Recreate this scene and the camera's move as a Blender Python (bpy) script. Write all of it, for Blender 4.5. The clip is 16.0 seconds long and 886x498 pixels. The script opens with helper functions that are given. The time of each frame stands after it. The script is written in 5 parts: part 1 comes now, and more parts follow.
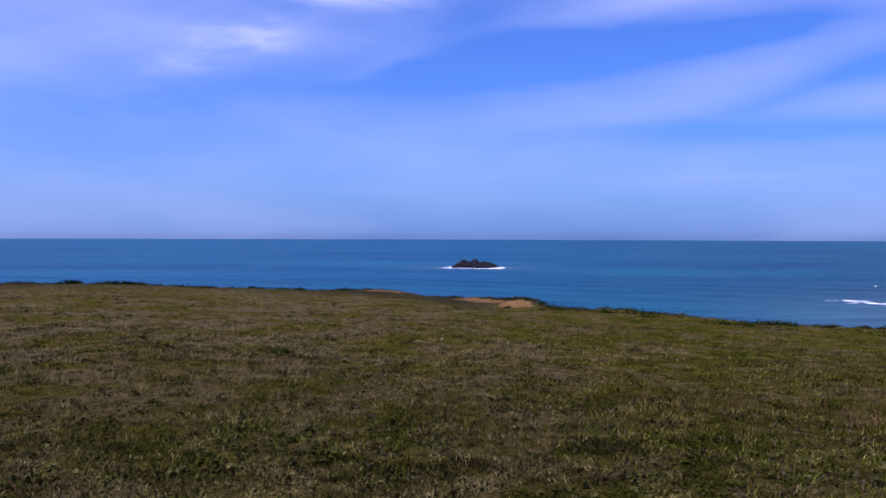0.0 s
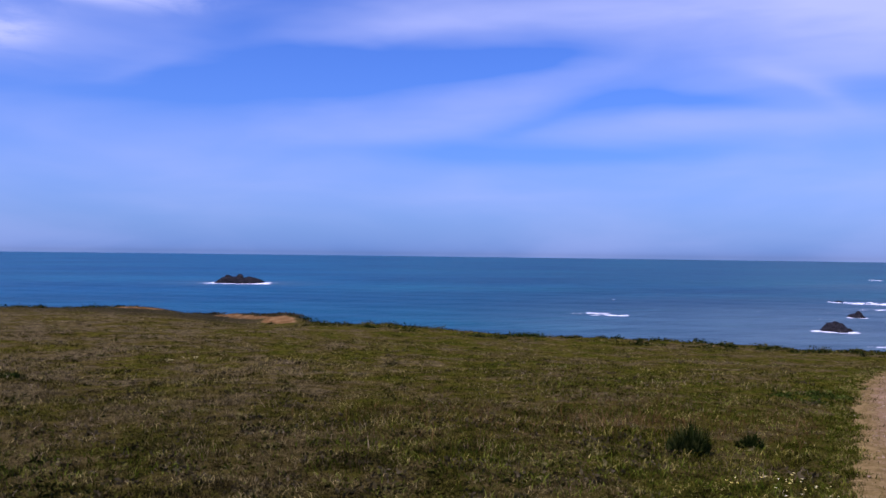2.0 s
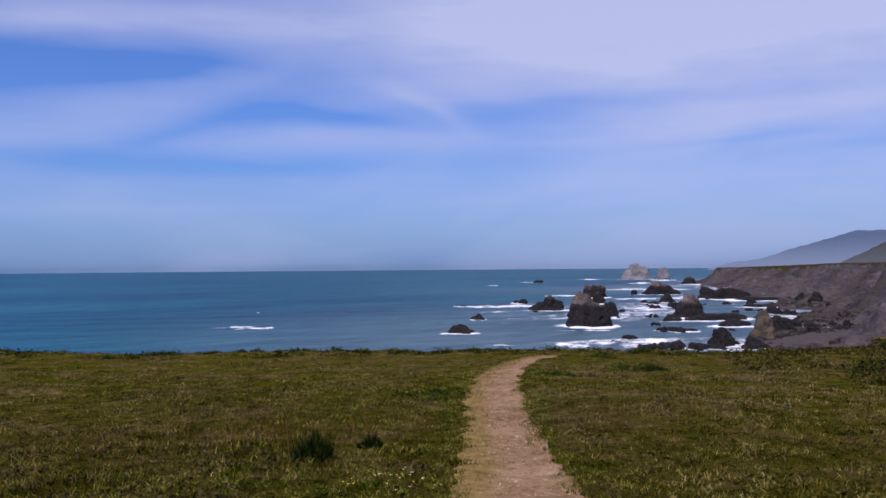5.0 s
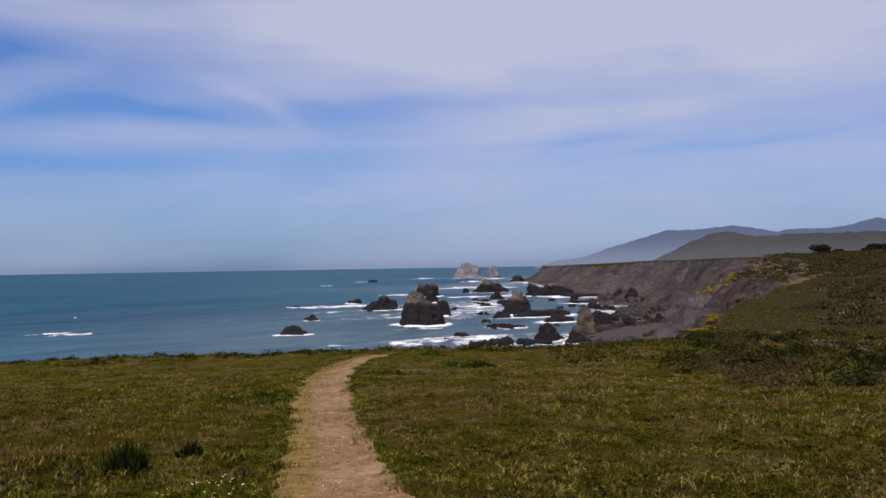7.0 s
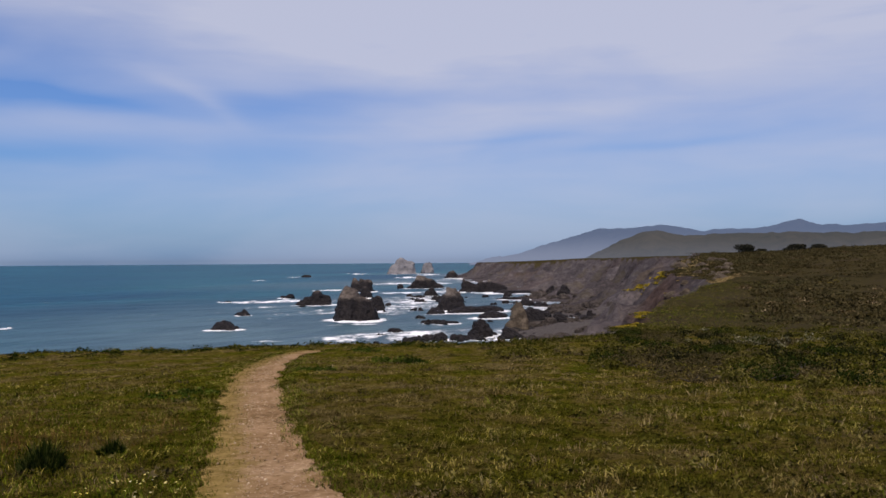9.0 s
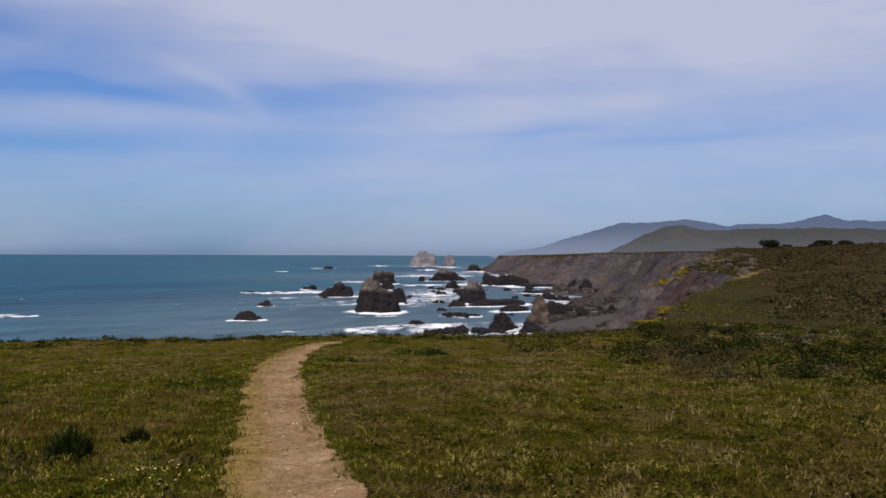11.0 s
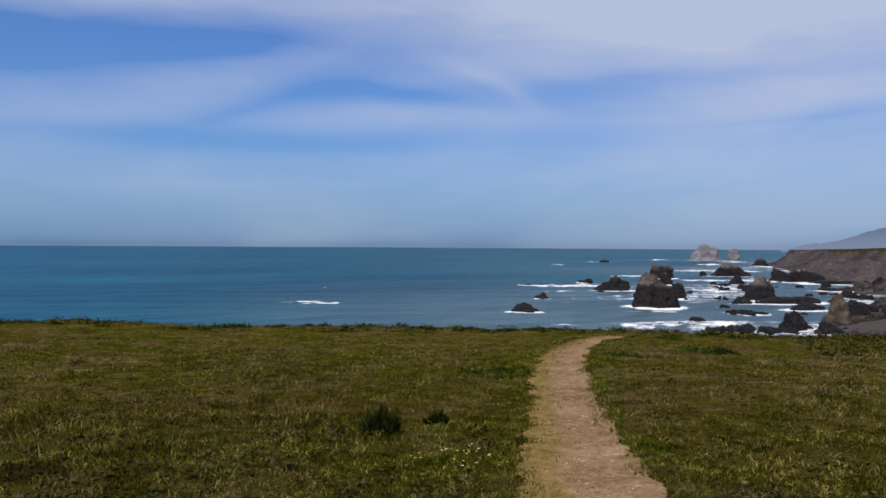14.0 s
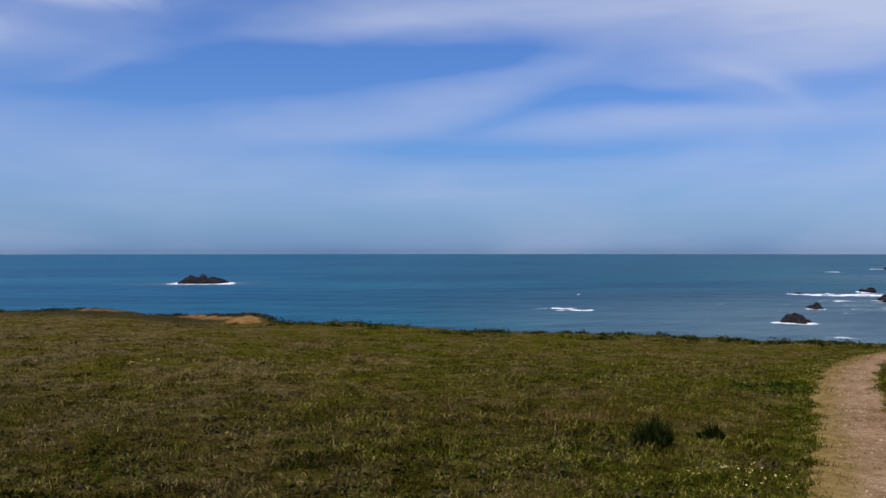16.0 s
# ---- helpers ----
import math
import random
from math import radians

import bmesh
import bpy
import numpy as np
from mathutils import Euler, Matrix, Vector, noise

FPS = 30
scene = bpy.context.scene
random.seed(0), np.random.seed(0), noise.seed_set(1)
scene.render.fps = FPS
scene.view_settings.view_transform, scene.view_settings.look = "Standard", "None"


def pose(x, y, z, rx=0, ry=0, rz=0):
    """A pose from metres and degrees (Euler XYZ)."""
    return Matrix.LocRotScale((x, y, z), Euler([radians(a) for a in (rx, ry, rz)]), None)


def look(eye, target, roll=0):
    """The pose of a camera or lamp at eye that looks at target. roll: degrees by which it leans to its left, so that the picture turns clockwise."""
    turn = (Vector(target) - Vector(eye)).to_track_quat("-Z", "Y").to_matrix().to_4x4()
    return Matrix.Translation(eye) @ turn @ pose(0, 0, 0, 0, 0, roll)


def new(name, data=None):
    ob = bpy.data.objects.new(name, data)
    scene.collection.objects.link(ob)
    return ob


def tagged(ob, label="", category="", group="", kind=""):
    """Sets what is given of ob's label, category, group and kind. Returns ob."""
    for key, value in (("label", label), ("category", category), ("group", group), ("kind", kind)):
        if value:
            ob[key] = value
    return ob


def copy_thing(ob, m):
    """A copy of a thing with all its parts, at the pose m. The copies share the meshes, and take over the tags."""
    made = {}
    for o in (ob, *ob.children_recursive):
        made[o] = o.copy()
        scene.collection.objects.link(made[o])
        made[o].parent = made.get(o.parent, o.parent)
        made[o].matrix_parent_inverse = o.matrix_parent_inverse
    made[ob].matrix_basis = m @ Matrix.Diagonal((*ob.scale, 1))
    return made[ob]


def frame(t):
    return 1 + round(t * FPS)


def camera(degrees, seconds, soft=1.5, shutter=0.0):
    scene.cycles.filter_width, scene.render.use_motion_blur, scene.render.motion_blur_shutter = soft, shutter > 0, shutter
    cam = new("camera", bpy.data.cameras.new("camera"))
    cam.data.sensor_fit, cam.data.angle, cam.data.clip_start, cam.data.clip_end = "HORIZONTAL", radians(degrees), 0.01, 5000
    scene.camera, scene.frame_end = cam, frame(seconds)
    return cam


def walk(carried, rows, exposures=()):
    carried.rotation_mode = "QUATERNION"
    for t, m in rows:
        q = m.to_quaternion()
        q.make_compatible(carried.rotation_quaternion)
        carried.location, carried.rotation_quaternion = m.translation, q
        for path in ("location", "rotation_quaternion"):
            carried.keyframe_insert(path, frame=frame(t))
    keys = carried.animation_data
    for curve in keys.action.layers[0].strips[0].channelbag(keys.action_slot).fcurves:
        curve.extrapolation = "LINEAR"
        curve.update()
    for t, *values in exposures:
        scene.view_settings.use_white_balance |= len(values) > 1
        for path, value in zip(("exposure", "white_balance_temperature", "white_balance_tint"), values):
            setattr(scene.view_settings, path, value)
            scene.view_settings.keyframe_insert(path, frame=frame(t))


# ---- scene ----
cam = camera(55.46, 16.0, soft=1.6)
# seconds, eye x, eye y, yaw, pitch, lean to the right; the eye swings on an arm's length
ROWS = [
    (0.0, -0.000, 0.000, 0.00, -0.87, -0.18),
    (0.5, 0.031, -0.001, -3.67, -0.66, 0.24),
    (1.0, 0.063, -0.004, -7.39, -0.28, 0.21),
    (1.5, 0.097, -0.010, -11.49, -0.43, -0.29),
    (2.0, 0.132, -0.018, -15.70, 0.29, -0.72),
    (2.5, 0.171, -0.031, -20.44, 0.48, -0.41),
    (3.0, 0.204, -0.045, -24.69, 0.77, 0.35),
    (3.5, 0.233, -0.059, -28.43, 0.44, 0.01),
    (4.0, 0.261, -0.076, -32.31, 0.61, -0.09),
    (4.5, 0.288, -0.094, -36.04, 0.94, 0.04),
    (7.0, 0.379, -0.180, -50.76, 1.05, 0.90),
    (7.5, 0.390, -0.194, -52.88, 0.83, -0.07),
    (8.0, 0.399, -0.207, -54.72, 0.69, 0.02),
    (8.5, 0.402, -0.210, -55.22, 0.72, 0.37),
    (11.0, 0.394, -0.200, -53.71, 0.23, -0.22),
    (11.5, 0.388, -0.191, -52.44, -0.17, -0.07),
    (12.0, 0.377, -0.178, -50.45, 0.11, 0.46),
    (12.5, 0.358, -0.156, -47.03, -0.26, 0.13),
    (13.0, 0.329, -0.127, -42.30, -0.30, 0.42),
    (13.5, 0.302, -0.105, -38.21, -0.25, 0.27),
    (14.0, 0.281, -0.089, -35.14, -0.31, -0.35),
    (14.5, 0.257, -0.073, -31.76, 0.13, -0.03),
    (15.0, 0.226, -0.055, -27.53, 0.15, -0.20),
    (15.5, 0.191, -0.039, -23.01, -0.07, 0.02),
    (16.0, 0.152, -0.024, -18.05, 0.12, 0.01),
]
EYE, SEA = 1.6, -18.0
walk(cam, [(t, pose(x, y, EYE, 90 + pitch, lean, yaw)) for t, x, y, yaw, pitch, lean in ROWS],
     [(0.0, 0.16, 5300, 38), (2.5, 0.12, 5530, 40), (3.5, 0.06, 5730, 37), (4.7, 0.03, 5980, 30), (7.0, 0.0, 6850, 21), (9.0, 0.02, 6950, 18), (12.5, 0.0, 6850, 15), (14.0, 0.0, 6530, 13), (16.0, 0.04, 6300, 16)])

# ---------------------------------------------------------------- sky and sun
SUN_AZ, SUN_EL = 115.0, 56.0          # degrees to the left of the first heading, and up


def sun_way():
    a, e = radians(SUN_AZ), radians(SUN_EL)
    return Vector((-math.sin(a) * math.cos(e), math.cos(a) * math.cos(e), math.sin(e)))


class Nodes:
    """A short hand for node trees."""

    def __init__(self, tree):
        self.tree = tree
        tree.nodes.clear()

    def add(self, kind, ins=None, **attrs):
        n = self.tree.nodes.new("ShaderNode" + kind)
        for k, v in attrs.items():
            setattr(n, k, v)
        for k, v in (ins or {}).items():
            s = n.inputs[k]
            if isinstance(v, bpy.types.NodeSocket):
                self.tree.links.new(v, s)
            else:
                s.default_value = v
        return n

    def math(self, op, a, b=0.0, c=0.0, clamp=False):
        return self.add("Math", {0: a, 1: b, 2: c}, operation=op, use_clamp=clamp).outputs[0]

    def mix(self, fac, a, b, blend="MIX"):
        n = self.add("Mix", data_type="RGBA", blend_type=blend)
        for s, v in ((n.inputs["Factor"], fac), (n.inputs[6], a), (n.inputs[7], b)):
            if isinstance(v, bpy.types.NodeSocket):
                self.tree.links.new(v, s)
            else:
                s.default_value = v if not isinstance(v, tuple) or len(v) == 4 else (*v, 1)
        return n.outputs[2]

    def band(self, value, lo, hi):
        return self.add("MapRange", {0: value, 1: lo, 2: hi, 3: 0.0, 4: 1.0}, interpolation_type="SMOOTHSTEP").outputs[0]

    def noise(self, vector, scale, detail=4.0, rough=0.55, distortion=0.0, out="Fac"):
        return self.add("TexNoise", {"Vector": vector, "Scale": scale, "Detail": detail, "Roughness": rough, "Distortion": distortion}).outputs[out]

    def ramp(self, fac, *stops):
        n = self.add("ValToRGB", {0: fac})
        while len(n.color_ramp.elements) < len(stops):
            n.color_ramp.elements.new(0.5)
        for e, (p, c) in zip(n.color_ramp.elements, stops):
            e.position, e.color = p, (*c, 1)
        return n.outputs[0]


world = bpy.data.worlds.new("sky")
scene.world = world
world.use_nodes = True
N = Nodes(world.node_tree)
way = N.add("TexCoord").outputs["Generated"]
xyz = N.add("SeparateXYZ", {0: way})
sky = N.add("TexSky", sky_type="NISHITA", sun_disc=False, sun_elevation=radians(SUN_EL),
            sun_rotation=radians(-SUN_AZ), air_density=1.0, dust_density=0.6, ozone_density=1.5)
heading = N.math("MULTIPLY", N.math("ARCTAN2", xyz.outputs[0], xyz.outputs[1]), 57.2958)   # degrees to the right
height = N.math("MULTIPLY", N.math("ARCSINE", xyz.outputs[2]), 57.2958)
# thin high cloud, drawn out along the wind
flat = N.add("CombineXYZ", {0: heading, 1: height, 2: 0.0}).outputs[0]
drawn = N.add("Mapping", {0: flat, 2: (0, 0, radians(-9)), 3: (0.055, 0.21, 1.0)}).outputs[0]
combed = N.add("Mapping", {0: flat, 2: (0, 0, radians(-12)), 3: (0.06, 0.48, 1.0)}).outputs[0]
wisp = N.noise(drawn, 1.1, 4, 0.48, 0.4)
wide = N.noise(drawn, 0.5, 3, 0.5, 0.4)
fibre = N.noise(combed, 1.3, 5, 0.55, 0.5)
bend = N.math("MULTIPLY", N.math("SUBTRACT", N.noise(drawn, 1.3, 3, 0.5, 0.3), 0.5), 1.9)
veil = N.math("ADD", 0.80, N.math("MULTIPLY", N.math("ADD", N.band(fibre, 0.25, 0.75), N.band(N.noise(drawn, 1.9, 4, 0.5, 0.5), 0.3, 0.7)), 0.20))
puff = N.math("ADD", 0.30, N.math("MULTIPLY", N.band(N.noise(drawn, 2.6, 6, 0.6, 0.6), 0.34, 0.66), 1.2))
CLOUD = [N.math("MULTIPLY", N.band(N.math("ADD", wisp, N.math("MULTIPLY", wide, 0.5)), 0.50, 1.05), 0.27)]


def streak(az, el, half, above, below, slope, bow, amount, grain=veil):
    """A long cloud at that heading and height in degrees, its spine rising by slope and bowed, its upper and lower side falling off apart. Less than nothing: clear sky."""
    dx = N.math("SUBTRACT", heading, az)
    spine = N.math("MULTIPLY_ADD", dx, N.math("MULTIPLY_ADD", dx, bow, slope), el)
    dy = N.math("ADD", N.math("SUBTRACT", height, spine), bend)
    q = N.math("POWER", N.math("ABSOLUTE", N.math("DIVIDE", dx, half)), 2.5)
    q = N.math("ADD", q, N.math("POWER", N.math("DIVIDE", N.math("MAXIMUM", dy, 0.0), above), 2.0))
    q = N.math("ADD", q, N.math("POWER", N.math("DIVIDE", N.math("MAXIMUM", N.math("MULTIPLY", dy, -1.0), 0.0), below), 2.0))
    body = N.math("MULTIPLY", N.math("EXPONENT", N.math("MULTIPLY", q, -1.0)), amount)
    CLOUD.append(N.math("ADD", CLOUD[-1], N.math("MULTIPLY", body, grain)))


# the seaward sky: a veil, two ragged puffs and their wisps
streak(-26, 12.0, 11, 7.0, 2.4, 0.30, 0.0, 0.34)
streak(-13.7, 12.9, 3.8, 1.3, 1.3, 0.12, 0.0, 0.58, puff)
streak(-14, 12.4, 6.5, 2.2, 1.5, 0.10, 0.0, 0.20)
streak(-17.4, 11.0, 2.2, 0.8, 0.6, 0.20, 0.0, 0.18, puff)
streak(-5.9, 15.8, 5.0, 1.4, 0.8, 0.0, 0.0, 0.72, puff)
streak(-4.5, 13.2, 5.0, 1.4, 1.0, 0.15, 0.0, 0.09)
streak(-4.0, 11.6, 3.0, 0.7, 0.4, 0.33, 0.0, 0.13)
# clear blue between them and the great cloud
streak(6.5, 11.7, 11, 1.9, 1.6, 0.09, 0.0, -0.36)
streak(20.5, 12.9, 8, 0.75, 0.7, 0.03, -0.003, -0.40)
# the upper band and the long tail that climbs into the great cloud
streak(8, 14.2, 6, 0.6, 0.6, 0.12, 0.0, 0.20)
streak(20, 15.6, 11, 2.0, 1.0, 0.0, -0.002, 0.42)
streak(8.5, 8.0, 7.5, 1.7, 1.1, 0.04, 0.008, 0.21)
streak(20, 10.1, 8.5, 1.8, 1.3, 0.31, 0.003, 0.20)
streak(70, 17, 33, 9, 9.0, 0.0, 0.0, 0.90)
streak(43, 16.6, 17, 4, 3.8, 0.0, 0.0, 0.46)
# lanes of blue, strands and a hook in its fraying side
streak(30.5, 10.2, 6.0, 0.65, 0.6, 0.02, -0.012, -0.34)
streak(22.5, 8.9, 3.5, 0.45, 0.45, 0.25, 0.0, -0.16)
streak(33, 8.7, 13, 0.8, 0.8, -0.02, 0.0, 0.12)
streak(27, 6.9, 16, 0.8, 0.9, 0.015, 0.0, -0.24)
streak(36.6, 11.7, 3.6, 0.7, 0.4, -0.27, -0.03, 0.19)
streak(40.3, 10.0, 1.6, 0.9, 0.7, -0.6, 0.0, 0.12)
streak(47, 10.6, 10, 0.7, 0.8, 0.0, 0.0, -0.25)
streak(58, 9.2, 11, 1.0, 0.8, 0.06, 0.0, 0.17)
streak(60, 7.95, 5, 0.3, 0.3, 0.03, 0.0, -0.14)
streak(69, 7.4, 8, 0.4, 0.35, 0.08, 0.0, -0.16)
# pale bands low down
streak(14, 5, 46, 3.0, 3.2, 0.0, 0.0, 0.16)
streak(44, 4.9, 8, 0.7, 0.5, 0.11, 0.0, 0.09)
streak(24, 3.8, 7, 0.4, 0.4, 0.02, 0.0, 0.07)
streak(78, 4, 26, 4, 4, 0.0, 0.0, 0.14)
cloud = N.math("MINIMUM", N.math("MAXIMUM", CLOUD[-1], 0.0), 0.9)
tint = N.mix(1.0, sky.outputs[0], (0.42, 0.70, 1.18), "MULTIPLY")
haze = N.math("EXPONENT", N.math("MULTIPLY", height, -0.17))
clear = N.mix(N.math("MULTIPLY", haze, 0.85), tint, (1.56, 2.93, 4.98))
clear = N.mix(N.math("MULTIPLY", N.math("EXPONENT", N.math("MULTIPLY", N.math("MAXIMUM", height, 0.0), -1.6)), 0.55), clear, (1.2, 2.2, 3.95))
clear = N.mix(N.math("MULTIPLY", N.math("EXPONENT", N.math("MULTIPLY", N.math("MAXIMUM", height, 0.0), -4.5)), 0.55), clear, (0.95, 1.75, 2.9))
tone = N.mix(cloud, clear, (4.9, 5.6, 7.15))
N.add("OutputWorld", {0: N.add("Background", {0: tone, 1: 0.10}).outputs[0]})

sun = new("sun", bpy.data.lights.new("sun", "SUN"))
sun.data.energy, sun.data.angle, sun.data.color = 4.4, radians(1.5), (1.0, 0.91, 0.76)
sun.matrix_world = look(sun_way() * 200, (0, 0, 0))

# ---------------------------------------------------------------- numeric noise and the lie of the land
def hash2(ix, iy, seed):
    h = (ix * 374761393 + iy * 668265263 + seed * 144665) & 0xFFFFFFFF
    h = ((h ^ (h >> 13)) * 1274126177) & 0xFFFFFFFF
    return ((h ^ (h >> 16)) & 0xFFFF) / 65535.0


def value_noise(x, y, seed=0):
    ix, iy = np.floor(x).astype(np.int64), np.floor(y).astype(np.int64)
    fx, fy = x - ix, y - iy
    fx, fy = fx * fx * (3 - 2 * fx), fy * fy * (3 - 2 * fy)
    a, b = hash2(ix, iy, seed), hash2(ix + 1, iy, seed)
    c, d = hash2(ix, iy + 1, seed), hash2(ix + 1, iy + 1, seed)
    return (a + (b - a) * fx) * (1 - fy) + (c + (d - c) * fx) * fy - 0.5


def fbm(x, y, octaves=4, seed=0, gain=0.5):
    out, amp = 0.0, 1.0
    for k in range(octaves):
        out = out + amp * value_noise(x * 2 ** k + 17.3 * k, y * 2 ** k - 9.1 * k, seed + k)
        amp *= gain
    return out


def smooth(v, lo, hi):
    t = np.clip((v - lo) / (hi - lo), 0, 1)
    return t * t * (3 - 2 * t)


# the worn trail: centre and width, walked from behind the viewer to the bluff's edge
TRAIL = ((0.2, -6.0, 1.1), (1.6, -2.5, 1.1), (2.9, 1.0, 1.1), (3.75, 2.8, 1.08), (4.61, 4.26, 1.02), (5.65, 5.45, .92), (6.98, 7.0, .86), (8.46, 8.65, .90),
         (10.4, 10.75, .98), (12.72, 13.08, 1.06), (15.34, 15.45, 1.08), (17.3, 17.15, 1.12), (18.9, 18.3, 1.14), (20.2, 18.9, 1.1), (21.2, 19.0, 0.8))


def trail_curve(n=800):
    p = np.array(TRAIL)
    s = np.concatenate([[0], np.cumsum(np.hypot(*np.diff(p[:, :2], axis=0).T))])
    u = np.linspace(0, s[-1], n)
    out = np.stack([np.interp(u, s, p[:, k]) for k in range(3)], -1)
    ker = np.hanning(45)
    ker /= ker.sum()
    for k in range(3):
        out[:, k] = np.convolve(np.pad(out[:, k], 22, mode="edge"), ker, "valid")
    return out


LINE = trail_curve()


def trail_gap(x, y):
    """Metres outside the trail's border; minus on it."""
    best = np.full(x.shape, 1e3)
    near = np.hypot(x, y) < 36
    px, py, got = x[near], y[near], best[near]
    for cx, cy, w in LINE[::4]:
        got = np.minimum(got, np.hypot(px - cx, py - cy) - w / 2)
    best[near] = got
    return best


def worn(x, y):
    """How deep feet have worn the trail into the turf."""
    return 0.05 * smooth(-trail_gap(x, y), -0.14, 0.14)


# the bluff's edge: heading in degrees (right is minus) and distance
EDGE = ((150, 900), (110, 260), (70, 110), (45, 66), (30, 50), (24, 46), (17, 44), (11, 46), (6, 50), (2, 52), (-2, 50), (-5.6, 46.5), (-7.5, 42),
        (-8.2, 38), (-9.4, 35), (-13, 33.5), (-20, 32.5), (-27, 31.5), (-35, 32), (-42, 32), (-50, 31.5), (-57, 32), (-62, 34), (-66.4, 38.5),
        (-67.9, 49), (-69.3, 70), (-70.8, 88), (-71.7, 103), (-71.3, 113), (-69.9, 122), (-70.7, 140), (-71.9, 170), (-72.2, 225), (-72.5, 270), (-70.8, 315), (-67.9, 415), (-65.2, 500), (-61.9, 660), (-59.2, 850), (-57.9, 1000),
        (-58.3, 1110), (-62, 1350), (-70, 2200), (-74, 4800), (-130, 4800), (-200, 4800))
RING = np.array([(-d * math.sin(radians(a)), d * math.cos(radians(a))) for a, d in EDGE])


def edge_distance(x, y):
    """Metres inland of the bluff's edge; minus out to sea."""
    best, inside = np.full(x.shape, 1e9), np.zeros(x.shape, bool)
    for (ax, ay), (bx, by) in zip(RING, np.roll(RING, -1, axis=0)):
        ex, ey = bx - ax, by - ay
        t = np.clip(((x - ax) * ex + (y - ay) * ey) / (ex * ex + ey * ey), 0, 1)
        best = np.minimum(best, (x - ax - t * ex) ** 2 + (y - ay - t * ey) ** 2)
        cross = (ay > y) != (by > y)
        inside ^= cross & (x < ex * (y - ay) / (ey if abs(ey) > 1e-9 else 1e-9) + ax)
    return np.where(inside, 1, -1) * np.sqrt(best)


def land(x, y):
    """Height of the ground, metres inland of the edge, share of bare soil."""
    x, y = np.asarray(x, float), np.asarray(y, float)
    d = np.hypot(x, y)
    az = np.degrees(np.arctan2(-x, y))
    amp = np.minimum(0.35 + 0.022 * np.maximum(d - 20, 0), 9.0)
    size = np.maximum(d / 14, 1.6)
    sd = edge_distance(x + amp * 1.6 * fbm(x / 5.0, y / 5.0, 2, 5) * np.where(d < 70, 1, 0) + np.where(d >= 70, 1, 0) * amp * 2.2 * fbm(x / 34, y / 34, 4, 7),
                       y + amp * 1.6 * fbm(x / 5.0, y / 5.0, 2, 9) * np.where(d < 70, 1, 0) + np.where(d >= 70, 1, 0) * amp * 2.2 * fbm(x / 34, y / 34, 4, 11))
    mid = np.interp(d, (0, 4, 8, 11, 14, 17, 20, 23.5, 27, 32, 45, 60), (0, -.03, -.13, -.26, -.42, -.62, -.85, -1.08, -1.28, -1.5, -2.0, -2.4))
    left = -(1.46 - 0.70 * smooth(az, 3, 26)) * (np.minimum(d, 80) / 46) ** 1.2
    tip = -2.0 * (np.minimum(d, 60) / 43) ** 1.2
    right = np.interp(d, (0, 4, 8, 14, 22, 34, 48, 70, 120, 180, 300, 500, 1000, 2500, 5000), (0, -.03, -.13, -.42, -.92, -1.5, -2.1, -2.2, -0.8, 2.5, 2.5, 1.9, .5, 8, 20))
    right = right + 0.11 * np.clip(-70 - az, 0, 30) * smooth(d, 60, 180)
    wl, wr = smooth(az, -24, 6), smooth(-az, 57, 68)
    wt = np.exp(-((az + 4) / 5.5) ** 2) * smooth(d, 24, 38)
    top = mid * (1 - wl) + left * wl
    top = top * (1 - wr) + right * wr
    top = top * (1 - wt) + tip * wt
    # a low bank of bare earth along the little point
    point = np.exp(-((az + 4.0) / 3.6) ** 4) * smooth(d, 35, 40)
    knoll = np.exp(-((az - 3.6) / 2.4) ** 2) * smooth(d, 40, 45)
    bank = (point + 0.45 * knoll) * np.exp(-((sd - 1.2) / 1.3) ** 2)
    top = top + 0.42 * bank + np.exp(-((sd - 0.5) / 1.1) ** 2) * (0.15 * smooth(-az, 7, 12) * (1 - smooth(-az, 28, 40)) + 0.06 * smooth(-az, 28, 40) * (1 - smooth(-az, 54, 60)))
    top = top + 0.05 * fbm(x / 0.9, y / 0.9, 3, 21) * smooth(46 - d, 0, 12) + 0.16 * fbm(x / 6, y / 6, 3, 23) * smooth(d, 3, 10) + 1.2 * fbm(x / 45, y / 45, 3, 25) * smooth(d, 40, 140)
    top = top - 0.10 * np.exp(-np.maximum(sd, 0) / 0.8) * smooth(d, 10, 20)
    top = top - worn(x, y)
    # the face of the cliff, gullied, then boulders and sea bed
    width = np.interp(d, (20, 60, 150, 230, 300, 1000), (9, 12, 25, 33, 30, 26)) * (1 + 0.5 * fbm(x / 30, y / 30, 3, 31))
    cove = np.exp(-(((x - 208) / 36) ** 2 + ((y - 88) / 26) ** 2))
    t = np.clip(-sd / width, 0, 1)
    ribs = 1 - 2 * np.abs(fbm(x / 22, y / 22, 4, 43, 0.6))
    gully = (2.6 * fbm(x / 4.5, y / 4.5, 4, 45, 0.65) * smooth(d, 60, 120) + fbm(x / 16, y / 16, 5, 41, 0.6) * 8.0 + (ribs - 0.6) * 5.0) * np.sin(np.pi * t)
    foot = SEA + 0.9 + 1.6 * cove - np.maximum(-sd - width, 0) * (0.075 - 0.035 * cove)
    foot = np.maximum(foot, SEA - 6) + 0.5 * (1 - 0.8 * cove) * fbm(x / 4, y / 4, 3, 51) * smooth(-sd, 5, 20)
    face = top + (foot - top) * (1 - (1 - t) ** 1.5) + gully * np.minimum(1, d / 60)
